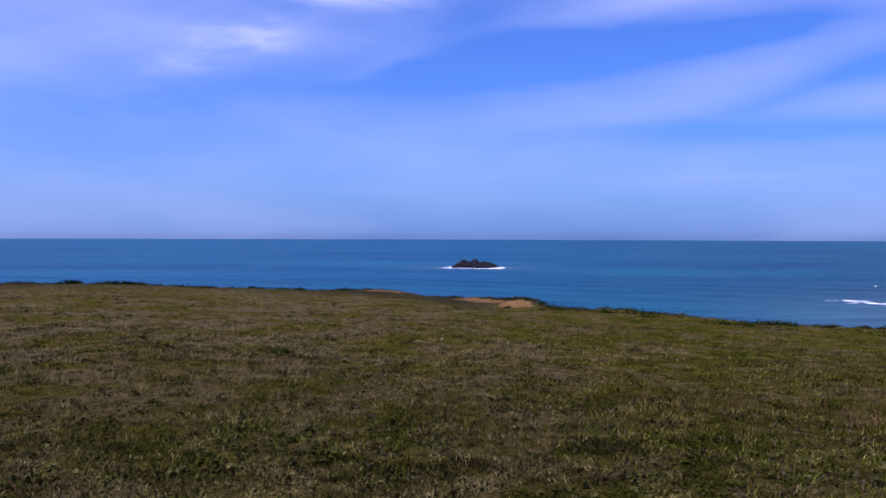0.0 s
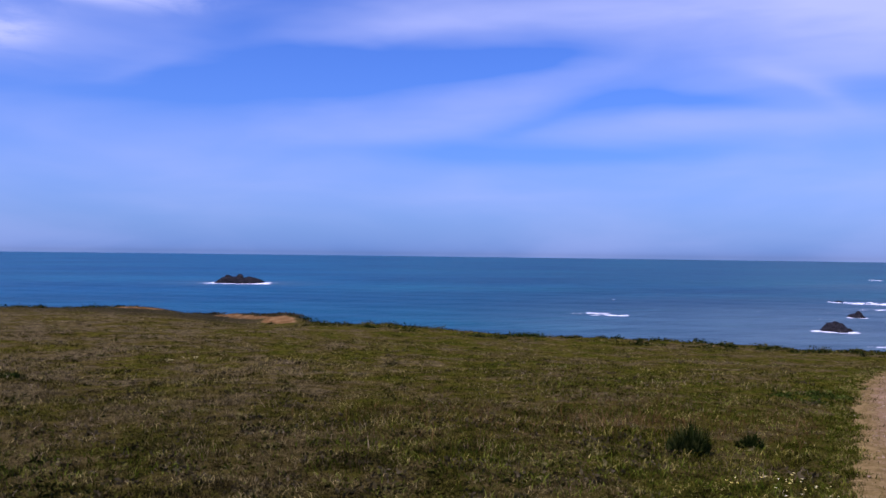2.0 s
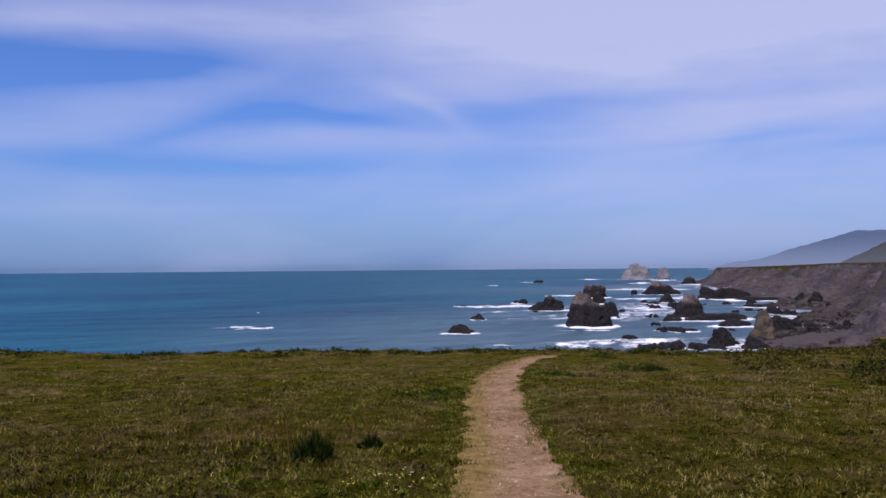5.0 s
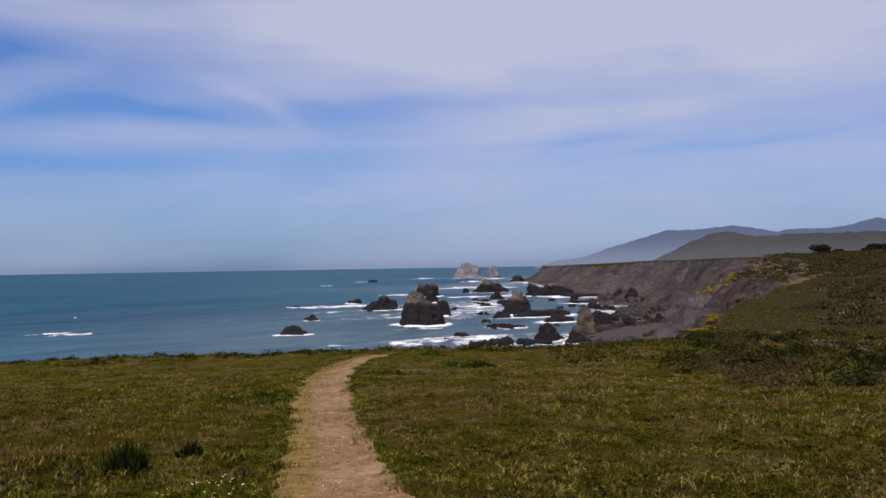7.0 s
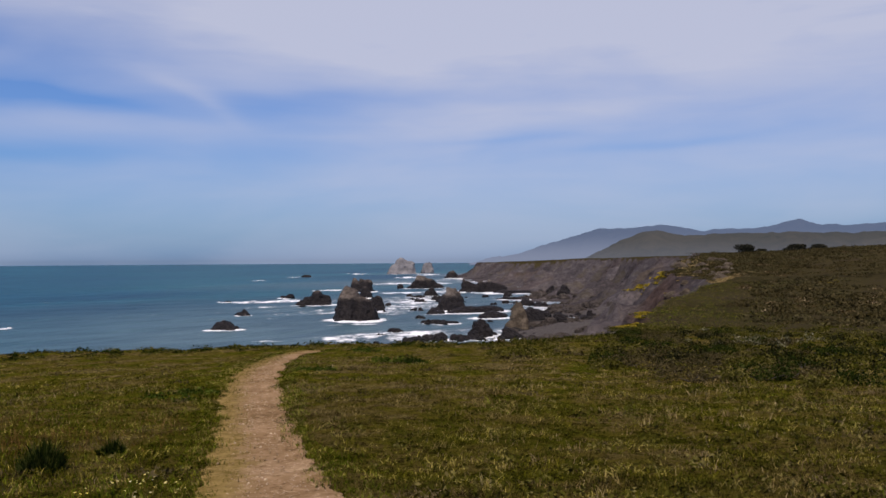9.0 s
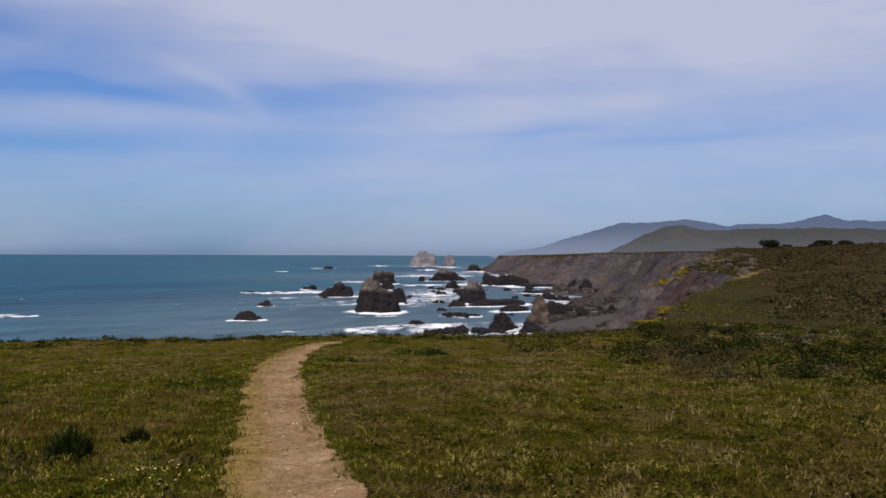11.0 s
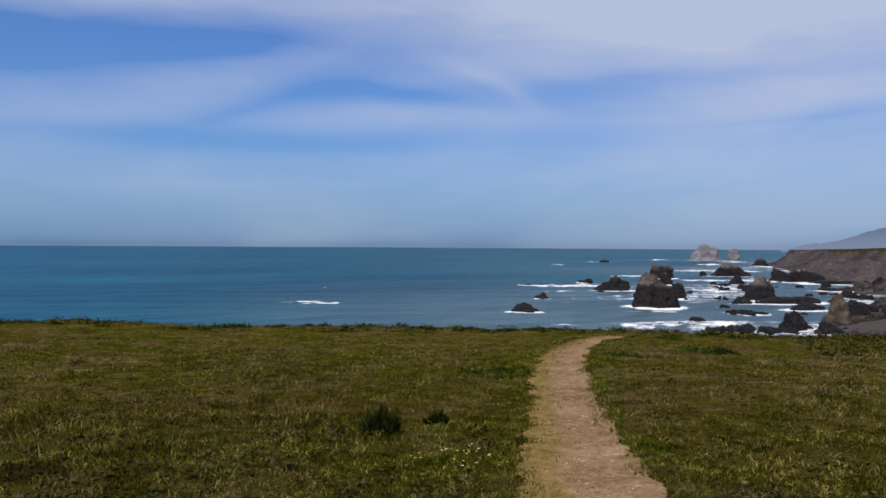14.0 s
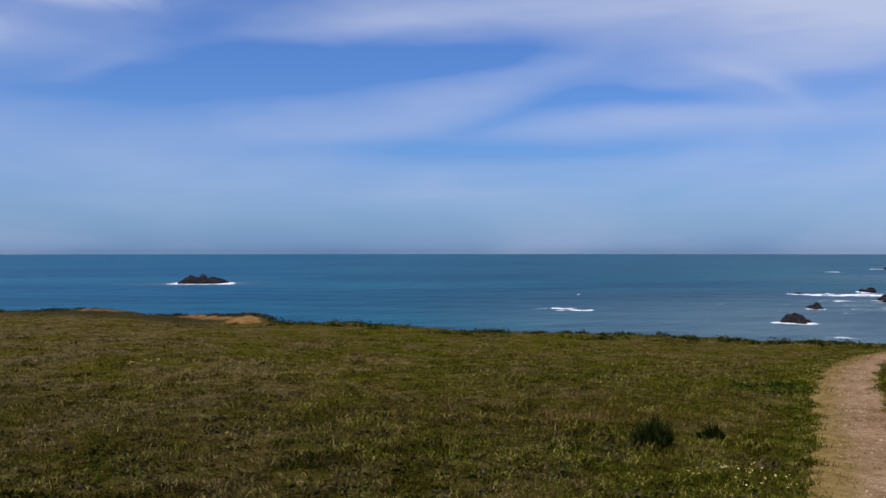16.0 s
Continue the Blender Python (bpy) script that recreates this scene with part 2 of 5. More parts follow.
    z = np.where(sd > 0, top, np.where(t < 1, face, foot))
    soil = np.clip((point * (0.98 + 0.22 * smooth(-az, 3, 7)) + 0.85 * knoll) * np.exp(-((sd - 1.9) / 0.8) ** 2) * (1.0 + 0.6 * fbm(x / 1.6, y / 1.6, 3, 27)), 0, 1)
    return z, sd, soil


def ground_z(x, y):
    return float(land(np.array([x]), np.array([y]))[0][0])


# ---------------------------------------------------------------- materials
def material(name, build):
    m = bpy.data.materials.new(name)
    m.use_nodes = True
    n = Nodes(m.node_tree)
    n.add("OutputMaterial", {0: build(n)})
    return m


def shader(n, color, rough, bump=None, strength=0.5, distance=0.05, **more):
    ins = {"Base Color": color if not isinstance(color, tuple) else (*color, 1), "Roughness": rough}
    if bump is not None:
        ins["Normal"] = n.add("Bump", {"Strength": strength, "Distance": distance, "Height": bump}).outputs[0]
    ins.update(more)
    return n.add("BsdfPrincipled", ins).outputs[0]


def place_of(n):
    return n.add("NewGeometry").outputs["Position"]


def ground_look(n):
    p = place_of(n)
    soil = n.add("Attribute", attribute_name="soil").outputs["Fac"]
    rock = n.add("Attribute", attribute_name="rock").outputs["Fac"]
    fine, grit = n.noise(p, 9, 6, 0.7), n.noise(p, 45, 3, 0.7)
    sward = n.math("ADD", n.math("MULTIPLY", n.band(n.noise(p, 0.7, 5, 0.6), 0.34, 0.66), 0.6), n.math("MULTIPLY", n.band(n.noise(p, 3.4, 4, 0.65), 0.34, 0.66), 0.4))
    sward = n.math("ADD", sward, n.math("MULTIPLY", n.band(n.add("SeparateXYZ", {0: p}).outputs[0], 6.0, -4.0), 0.22))
    grass = n.ramp(sward, (0.12, (0.029, 0.034, 0.003)), (0.38, (0.047, 0.044, 0.005)), (0.62, (0.056, 0.043, 0.011)), (0.92, (0.076, 0.060, 0.026)))
    depth_ = n.math("ADD", n.math("MULTIPLY", n.band(n.noise(p, 5.5, 5, 0.7), 0.36, 0.64), 0.75), n.math("MULTIPLY", n.band(n.noise(p, 26, 4, 0.7), 0.36, 0.64), 0.75))
    # thatch soil near by, its colour darkened so gaps between blades read as shade
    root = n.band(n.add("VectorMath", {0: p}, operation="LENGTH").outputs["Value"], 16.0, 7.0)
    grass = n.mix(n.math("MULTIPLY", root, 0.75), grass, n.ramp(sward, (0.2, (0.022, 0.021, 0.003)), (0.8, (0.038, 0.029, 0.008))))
    grass = n.mix(1.0, grass, n.ramp(depth_, (0.10, (0.20, 0.18, 0.18)), (0.45, (0.78, 0.78, 0.78)), (0.95, (1.75, 1.70, 1.62))), "MULTIPLY")
    heath = n.ramp(n.math("ADD", n.math("MULTIPLY", n.noise(p, 0.07, 5, 0.65), 0.6), n.math("MULTIPLY", n.noise(p, 0.6, 6, 0.75), 0.4)), (0.36, (0.020, 0.016, 0.009)), (0.45, (0.034, 0.028, 0.014)), (0.53, (0.046, 0.039, 0.017)), (0.60, (0.042, 0.032, 0.020)), (0.68, (0.060, 0.047, 0.030)))
    far = n.band(n.add("VectorMath", {0: p}, operation="LENGTH").outputs["Value"], 34.0, 48.0)
    turf = n.mix(far, grass, heath)
    layers = n.noise(n.add("Mapping", {0: p, 3: (0.10, 0.10, 0.24)}).outputs[0], 2.2, 7, 0.65, 0.6)
    cliff = n.ramp(layers, (0.30, (0.050, 0.044, 0.043)), (0.45, (0.078, 0.068, 0.066)), (0.58, (0.104, 0.090, 0.085)), (0.72, (0.150, 0.130, 0.121)))
    # broad tone differences, with a blue-grey tint that stands for distance haze
    cliff = n.mix(1.0, cliff, n.ramp(n.noise(p, 0.035, 5, 0.6), (0.36, (0.50, 0.51, 0.57)), (0.50, (0.86, 0.88, 0.97)), (0.64, (1.10, 1.10, 1.16))), "MULTIPLY")
    crumble = n.noise(p, 0.9, 6, 0.75)
    cliff = n.mix(n.math("MULTIPLY", n.band(crumble, 0.50, 0.36), 0.6), cliff, (0.026, 0.022, 0.020))
    cliff = n.mix(n.math("MULTIPLY", n.band(crumble, 0.54, 0.68), 0.45), cliff, (0.165, 0.140, 0.120))
    weeds = n.band(n.noise(p, 0.07, 6, 0.7), 0.50, 0.62)
    cliff = n.mix(n.math("MULTIPLY", weeds, 0.5), cliff, (0.056, 0.047, 0.026))
    red = n.math("MAXIMUM", n.math("MULTIPLY", n.band(n.noise(p, 0.02, 3, 0.6), 0.54, 0.64), 0.3), n.math("MULTIPLY", n.add("Attribute", attribute_name="iron").outputs["Fac"], 1.8), clamp=True)
    cliff = n.mix(n.math("MULTIPLY", red, 0.55), cliff, n.ramp(crumble, (0.35, (0.026, 0.013, 0.008)), (0.65, (0.085, 0.043, 0.024))))
    low = n.band(n.add("SeparateXYZ", {0: p}).outputs[2], SEA + 4.6, SEA + 2.4)
    shingle = n.ramp(n.noise(p, 0.9, 6, 0.75), (0.3, (0.060, 0.054, 0.053)), (0.55, (0.088, 0.080, 0.077)), (0.75, (0.120, 0.109, 0.104)))
    low = n.math("MULTIPLY", low, n.band(n.add("VectorMath", {0: p}, operation="LENGTH").outputs["Value"], 330.0, 280.0))
    cliff = n.mix(low, cliff, shingle)
    earth = n.ramp(n.noise(p, 2.2, 6, 0.7), (0.3, (0.085, 0.045, 0.014)), (0.5, (0.19, 0.105, 0.036)), (0.72, (0.34, 0.22, 0.10)))
    edge = n.noise(p, 1.1, 5, 0.7)
    color = n.mix(n.band(n.math("ADD", rock, n.math("MULTIPLY", n.math("SUBTRACT", edge, 0.5), 0.8)), 0.3, 0.7), turf, cliff)
    color = n.mix(n.band(n.math("ADD", soil, n.math("MULTIPLY", n.math("SUBTRACT", edge, 0.5), 0.9)), 0.4, 0.65), color, earth)
    bump = n.math("ADD", n.math("MULTIPLY", fine, 0.6), n.math("ADD", n.math("MULTIPLY", grit, 0.25), n.math("MULTIPLY", n.noise(p, 0.5, 6, 0.7), n.math("MULTIPLY", far, 14.0))))
    return shader(n, color, 0.95, bump, 0.9, 0.08, **{"Specular IOR Level": 0.0})


def trail_look(n):
    p = place_of(n)
    broad, fine, grit = n.noise(p, 1.3, 5, 0.6), n.noise(p, 8, 6, 0.7), n.noise(p, 60, 3, 0.6)
    color = n.ramp(n.math("ADD", n.math("MULTIPLY", broad, 0.5), n.math("MULTIPLY", fine, 0.5)),
                   (0.36, (0.110, 0.066, 0.030)), (0.46, (0.196, 0.124, 0.064)), (0.56, (0.256, 0.166, 0.092)), (0.68, (0.37, 0.262, 0.158)))
    pebble = n.add("TexVoronoi", {"Vector": p, "Scale": 38.0, "Randomness": 1.0})
    stone = n.band(pebble.outputs["Distance"], 0.30, 0.16)
    pick = n.band(n.add("SeparateColor", {0: pebble.outputs["Color"]}).outputs[0], 0.72, 0.80)
    stone = n.math("MULTIPLY", stone, pick)
    flake = n.band(n.noise(n.add("Mapping", {0: p, 2: (0, 0, radians(45)), 3: (1.0, 0.55, 1.0)}).outputs[0], 17, 4, 0.6), 0.58, 0.66)
    color = n.mix(n.math("MULTIPLY", flake, 0.55), color, (0.42, 0.305, 0.19))
    color = n.mix(n.math("MULTIPLY", n.band(n.noise(p, 11, 4, 0.65), 0.42, 0.34), 0.7), color, (0.085, 0.050, 0.022))
    color = n.mix(stone, color, n.mix(pebble.outputs["Color"], (0.30, 0.22, 0.16), (0.62, 0.52, 0.42)))
    bump = n.math("ADD", n.math("MULTIPLY", fine, 0.5), n.math("ADD", n.math("MULTIPLY", grit, 0.2), n.math("MULTIPLY", stone, 0.3)))
    side = n.add("Attribute", attribute_name="across").outputs["Fac"]
    moss = n.band(n.math("ADD", side, n.math("MULTIPLY", n.math("SUBTRACT", n.noise(p, 2.6, 5, 0.7), 0.5), 1.8)), 0.10, -0.70)
    color = n.mix(n.math("MULTIPLY", moss, 0.9), color, n.ramp(fine, (0.35, (0.115, 0.082, 0.020)), (0.65, (0.250, 0.175, 0.064))))
    return shader(n, color, 0.92, bump, 0.8, 0.03, **{"Specular IOR Level": 0.0})


def sea_look(n):
    p = place_of(n)
    foam = n.add("Attribute", attribute_name="foam").outputs["Fac"]
    shoal = n.add("Attribute", attribute_name="shoal").outputs["Fac"]
    along = n.add("Mapping", {0: p, 2: (0, 0, radians(32)), 3: (0.35, 1.0, 1.0)}).outputs[0]
    swell = n.noise(along, 0.05, 4, 0.6, 0.4)
    chop = n.noise(n.add("Mapping", {0: p, 2: (0, 0, radians(25)), 3: (0.5, 1.0, 1.0)}).outputs[0], 0.45, 6, 0.65)
    patch = n.noise(n.add("Mapping", {0: p, 3: (0.5, 1.0, 1.0)}).outputs[0], 0.006, 4, 0.55)
    deep = n.ramp(patch, (0.35, (0.001, 0.046, 0.094)), (0.5, (0.001, 0.065, 0.107)), (0.65, (0.001, 0.084, 0.115)))
    deep = n.mix(n.math("MULTIPLY", n.add("Attribute", attribute_name="open_water").outputs["Fac"], 0.75), deep, n.ramp(patch, (0.35, (0.002, 0.066, 0.150)), (0.65, (0.004, 0.100, 0.178))))
    color = n.mix(shoal, deep, n.ramp(patch, (0.35, (0.042, 0.089, 0.117)), (0.65, (0.088, 0.139, 0.165))))
    # wave light and shade put into the colour: dark troughs, lit backs; long slicks
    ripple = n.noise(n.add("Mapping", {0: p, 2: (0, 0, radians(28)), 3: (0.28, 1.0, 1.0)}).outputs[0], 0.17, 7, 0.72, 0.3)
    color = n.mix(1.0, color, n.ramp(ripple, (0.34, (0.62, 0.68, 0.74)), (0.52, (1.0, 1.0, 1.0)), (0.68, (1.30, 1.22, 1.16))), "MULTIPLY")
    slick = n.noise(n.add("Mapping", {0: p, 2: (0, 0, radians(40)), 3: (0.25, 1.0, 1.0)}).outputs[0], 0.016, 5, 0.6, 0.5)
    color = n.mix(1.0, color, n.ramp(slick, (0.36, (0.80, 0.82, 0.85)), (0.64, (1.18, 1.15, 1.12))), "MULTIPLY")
    lace = n.noise(n.add("Mapping", {0: p, 2: (0, 0, radians(39)), 3: (4.0, 1.0, 1.0)}, vector_type="TEXTURE").outputs[0], 0.5, 6, 0.7)
    bits = n.math("ADD", n.math("ADD", n.math("MULTIPLY", n.noise(p, 0.22, 7, 0.72), 0.44), n.math("MULTIPLY", lace, 0.28)), n.math("MULTIPLY", n.noise(along, 0.11, 5, 0.65), 0.28))
    white = n.band(n.math("ADD", n.math("MULTIPLY", n.math("SUBTRACT", bits, 0.5), 3.0), n.math("MULTIPLY", n.math("SUBTRACT", foam, 0.5), 1.1)), -0.10, 0.26)
    color = n.mix(white, color, (0.80, 0.82, 0.84))
    bump = n.math("ADD", n.math("MULTIPLY", swell, 3.0), n.math("MULTIPLY", chop, 0.35))
    rough = n.math("ADD", 0.38, n.math("MULTIPLY", white, 0.5))
    return shader(n, color, rough, bump, 0.7, 1.0, IOR=1.33, **{"Specular IOR Level": 0.05})


def pale_rock_look(n):
    p = place_of(n)
    big, fine = n.noise(p, 0.10, 6, 0.7), n.noise(p, 0.6, 6, 0.7)
    # pale grey rock, with distance haze put into its colour as blue-grey
    color = n.ramp(n.math("ADD", n.math("MULTIPLY", big, 0.6), n.math("MULTIPLY", fine, 0.4)), (0.34, (0.085, 0.084, 0.092)), (0.48, (0.150, 0.148, 0.156)), (0.64, (0.27, 0.262, 0.268)))
    return shader(n, color, 0.9, big, 0.9, 2.0, **{"Specular IOR Level": 0.0})


def sea_rock_look(n):
    p = place_of(n)
    big, fine = n.noise(p, 0.22, 6, 0.7), n.noise(p, 1.6, 6, 0.7)
    cracks = n.add("TexVoronoi", {"Vector": n.mix(0.35, p, n.noise(p, 0.5, 4, 0.6, out="Color"), "ADD"), "Scale": 0.55}, feature="DISTANCE_TO_EDGE").outputs[0]
    tone = n.add("ObjectInfo").outputs["Random"]
    dry = n.ramp(n.math("ADD", n.math("MULTIPLY", big, 0.5), n.math("MULTIPLY", fine, 0.5)),
                 (0.34, (0.020, 0.017, 0.016)), (0.45, (0.085, 0.072, 0.064)), (0.55, (0.175, 0.150, 0.130)), (0.67, (0.32, 0.28, 0.245)))
    dry = n.mix(n.math("MULTIPLY", n.band(cracks, 0.05, 0.0), 0.35), dry, (0.035, 0.030, 0.028))
    wet = n.ramp(fine, (0.35, (0.006, 0.006, 0.008)), (0.65, (0.018, 0.017, 0.019)))
    z = n.math("ADD", n.add("SeparateXYZ", {0: p}).outputs[2], n.math("MULTIPLY", n.math("SUBTRACT", n.noise(p, 0.12, 4, 0.6), 0.5), 6.0))
    tide = n.band(z, SEA + 7.6, SEA + 5.2)
    color = n.mix(n.math("MULTIPLY", tide, 0.93), dry, wet)
    color = n.mix(n.math("MULTIPLY", tone, 0.35), color, (0.55, 0.48, 0.42), "MULTIPLY")
    bump = n.math("ADD", n.math("MULTIPLY", big, 1.6), n.math("ADD", n.math("MULTIPLY", fine, 0.5), n.math("MULTIPLY", n.band(cracks, 0.0, 0.12), 0.25)))
    return shader(n, color, n.math("SUBTRACT", 0.9, n.math("MULTIPLY", tide, 0.25)), bump, 1.0, 0.7, **{"Specular IOR Level": 0.1})


def plant_look(*stops, patch=None, rough=0.75, tuft=True, broad=False):
    def build(n):
        p = place_of(n)
        isle = n.add("NewGeometry").outputs["Random Per Island"]
        if tuft:
            clump = n.math("ADD", n.math("MULTIPLY", n.band(n.noise(p, 0.45 if broad else 5.0, 3, 0.6), 0.33, 0.67), 0.5), n.math("MULTIPLY", n.band(n.noise(p, 0.1 if broad else 1.4, 3, 0.6), 0.36, 0.64), 0.3))
            isle = n.math("ADD", n.math("MULTIPLY", isle, 0.80), n.math("SUBTRACT", clump, 0.28), clamp=True)
        color = n.ramp(isle, *stops)
        if patch:
            color = n.mix(n.math("MULTIPLY", n.band(n.math("ADD", n.math("MULTIPLY", n.noise(p, 0.22, 3, 0.6), 0.55), n.math("MULTIPLY", n.noise(p, 1.3, 4, 0.65), 0.45)), n.math("SUBTRACT", 0.47, n.math("MULTIPLY", n.band(n.add("SeparateXYZ", {0: p}).outputs[0], 6.0, -3.0), 0.085)), 0.57), 0.9), color, n.ramp(isle, *patch))
        return shader(n, color, rough, **{"Specular IOR Level": 0.0})
    return build


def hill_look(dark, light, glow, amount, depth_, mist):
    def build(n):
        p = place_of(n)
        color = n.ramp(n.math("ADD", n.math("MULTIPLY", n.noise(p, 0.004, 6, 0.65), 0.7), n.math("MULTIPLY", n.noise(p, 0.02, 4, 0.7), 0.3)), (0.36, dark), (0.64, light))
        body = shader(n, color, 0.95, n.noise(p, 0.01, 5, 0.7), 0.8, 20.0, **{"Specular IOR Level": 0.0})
        # distance haze is mixed in as emission, thicker towards the hill's foot
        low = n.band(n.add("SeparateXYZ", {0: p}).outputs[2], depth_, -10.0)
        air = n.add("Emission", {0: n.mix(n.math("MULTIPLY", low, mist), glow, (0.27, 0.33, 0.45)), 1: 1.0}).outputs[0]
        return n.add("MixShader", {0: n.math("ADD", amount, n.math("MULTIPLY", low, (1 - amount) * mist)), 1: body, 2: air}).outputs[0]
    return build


GROUND, TRAIL_DIRT, WATER, ROCK = material("turf_and_cliff", ground_look), material("trail_dirt", trail_look), material("sea_water", sea_look), material("sea_rock", sea_rock_look)
GRASS = material("short_grass", plant_look((0.0, (0.007, 0.007, 0.001)), (0.35, (0.032, 0.035, 0.003)), (0.65, (0.074, 0.072, 0.006)), (0.85, (0.130, 0.112, 0.014)), (1.0, (0.32, 0.265, 0.070)),
                                           patch=((0.0, (0.015, 0.011, 0.004)), (0.5, (0.058, 0.042, 0.013)), (1.0, (0.215, 0.162, 0.064)))))
STRAW = material("dry_stalks", plant_look((0.0, (0.11, 0.078, 0.030)), (0.6, (0.20, 0.145, 0.062)), (1.0, (0.32, 0.25, 0.125))))
RUSTY = material("rusty_grass", plant_look((0.0, (0.050, 0.028, 0.008)), (0.6, (0.100, 0.056, 0.016)), (1.0, (0.170, 0.108, 0.040))))
STRAW_TURF = material("yellow_turf", plant_look((0.0, (0.085, 0.066, 0.014)), (0.6, (0.16, 0.120, 0.034)), (1.0, (0.25, 0.185, 0.066))))
LUSH = material("lush_grass", plant_look((0.0, (0.014, 0.020, 0.001)), (0.6, (0.050, 0.070, 0.004)), (1.0, (0.155, 0.172, 0.020))))
TUSSOCK = material("dark_tussock", plant_look((0.0, (0.006, 0.010, 0.002)), (0.7, (0.014, 0.022, 0.004)), (1.0, (0.048, 0.058, 0.014))))
SCRUB = material("coastal_scrub", plant_look((0.0, (0.022, 0.021, 0.003)), (0.45, (0.040, 0.040, 0.006)), (0.8, (0.076, 0.070, 0.014)), (1.0, (0.140, 0.118, 0.040))))
HEATH = material("brown_heath", plant_look((0.0, (0.024, 0.019, 0.006)), (0.5, (0.044, 0.036, 0.014)), (1.0, (0.074, 0.059, 0.029))))
HILL_SCRUB = material("hillside_scrub", plant_look((0.0, (0.026, 0.023, 0.010)), (0.5, (0.044, 0.039, 0.016)), (1.0, (0.072, 0.062, 0.028)), broad=True))
THATCH = material("dead_thatch", plant_look((0.0, (0.018, 0.012, 0.005)), (0.5, (0.070, 0.049, 0.022)), (0.85, (0.13, 0.097, 0.050)), (1.0, (0.25, 0.195, 0.115))))
BLOOM = material("yellow_bloom", plant_look((0.0, (0.17, 0.125, 0.012)), (0.5, (0.27, 0.205, 0.022)), (1.0, (0.075, 0.066, 0.012))))
PETAL = material("pale_petals", plant_look((0.0, (0.66, 0.52, 0.08)), (0.6, (0.72, 0.62, 0.22)), (1.0, (0.75, 0.70, 0.48))))
TREE_LEAF = material("dark_tree_leaf", plant_look((0.0, (0.012, 0.013, 0.010)), (0.7, (0.024, 0.025, 0.017)), (1.0, (0.040, 0.038, 0.025)), broad=True))
BARK = material("grey_bark", lambda n: shader(n, n.ramp(n.noise(place_of(n), 3, 5, 0.6), (0.3, (0.018, 0.014, 0.010)), (0.7, (0.055, 0.044, 0.034))), 0.9, n.noise(place_of(n), 12, 4), 0.8, 0.03))
PALE_ROCK = material("pale_sea_rock", pale_rock_look)
OUTCROP = material("cliff_rock", lambda n: shader(n, n.ramp(n.math("ADD", n.math("MULTIPLY", n.noise(place_of(n), 0.35, 5, 0.7), 0.5), n.math("MULTIPLY", n.noise(place_of(n), 2.4, 5, 0.7), 0.5)),
                                                     (0.34, (0.014, 0.012, 0.011)), (0.46, (0.042, 0.036, 0.033)), (0.56, (0.074, 0.064, 0.057)), (0.68, (0.140, 0.120, 0.104))), 0.95,
                                            n.noise(place_of(n), 1.5, 6, 0.7), 1.0, 0.5, **{"Specular IOR Level": 0.0}))
TAN_ROCK = material("tan_rock", lambda n: shader(n, n.ramp(n.math("ADD", n.math("MULTIPLY", n.noise(place_of(n), 0.5, 5, 0.7), 0.5), n.math("MULTIPLY", n.noise(place_of(n), 3.0, 5, 0.7), 0.5)),
                                                      (0.34, (0.024, 0.019, 0.015)), (0.48, (0.072, 0.058, 0.044)), (0.64, (0.155, 0.128, 0.096))), 0.95, n.noise(place_of(n), 2.0, 6, 0.7), 1.0, 0.4, **{"Specular IOR Level": 0.0}))
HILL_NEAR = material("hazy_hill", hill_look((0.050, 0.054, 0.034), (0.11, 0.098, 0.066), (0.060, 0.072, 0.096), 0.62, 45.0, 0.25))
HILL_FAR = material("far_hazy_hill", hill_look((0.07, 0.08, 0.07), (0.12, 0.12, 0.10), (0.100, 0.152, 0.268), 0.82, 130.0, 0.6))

# ---------------------------------------------------------------- mesh helpers
def mesh_from(name, verts, faces, mat, smooth_faces=True):
    """A mesh out of arrays: faces all have the same number of corners."""
    me = bpy.data.meshes.new(name)
    verts, faces = np.asarray(verts, np.float32), np.asarray(faces, np.int32)
    k = faces.shape[1]
    me.vertices.add(len(verts))
    me.vertices.foreach_set("co", verts.ravel())
    me.loops.add(faces.size)
    me.loops.foreach_set("vertex_index", faces.ravel())
    me.polygons.add(len(faces))
    me.polygons.foreach_set("loop_start", np.arange(0, faces.size, k, dtype=np.int32))
    me.polygons.foreach_set("use_smooth", np.full(len(faces), smooth_faces))
    me.update(calc_edges=True)
    me.materials.append(mat)
    return me


def put_values(me, name, values):
    me.attributes.new(name, "FLOAT", "POINT").data.foreach_set("value", np.asarray(values, np.float32).ravel())


def wheel(radii, angles):
    """A sheet of rings round the first standpoint: places and faces."""
    r, a = np.meshgrid(radii, np.radians(angles), indexing="ij")
    n, m = r.shape
    i, j = np.meshgrid(np.arange(n - 1), np.arange(m), indexing="ij")
    q = np.stack([i * m + j, i * m + (j + 1) % m, (i + 1) * m + (j + 1) % m, (i + 1) * m + j], -1).reshape(-1, 4)
    return (-r * np.sin(a)).ravel(), (r * np.cos(a)).ravel(), q[:, ::-1]


def part(name, bm, mat, parent, label=""):
    me = bpy.data.meshes.new(name)
    bm.to_mesh(me)
    bm.free()
    me.materials.append(mat)
    ob = new(name, me)
    ob.parent = parent
    return tagged(ob, label)


ANGLES = np.concatenate([np.arange(-100, 44, 0.34), np.arange(44, 260, 6.0)])

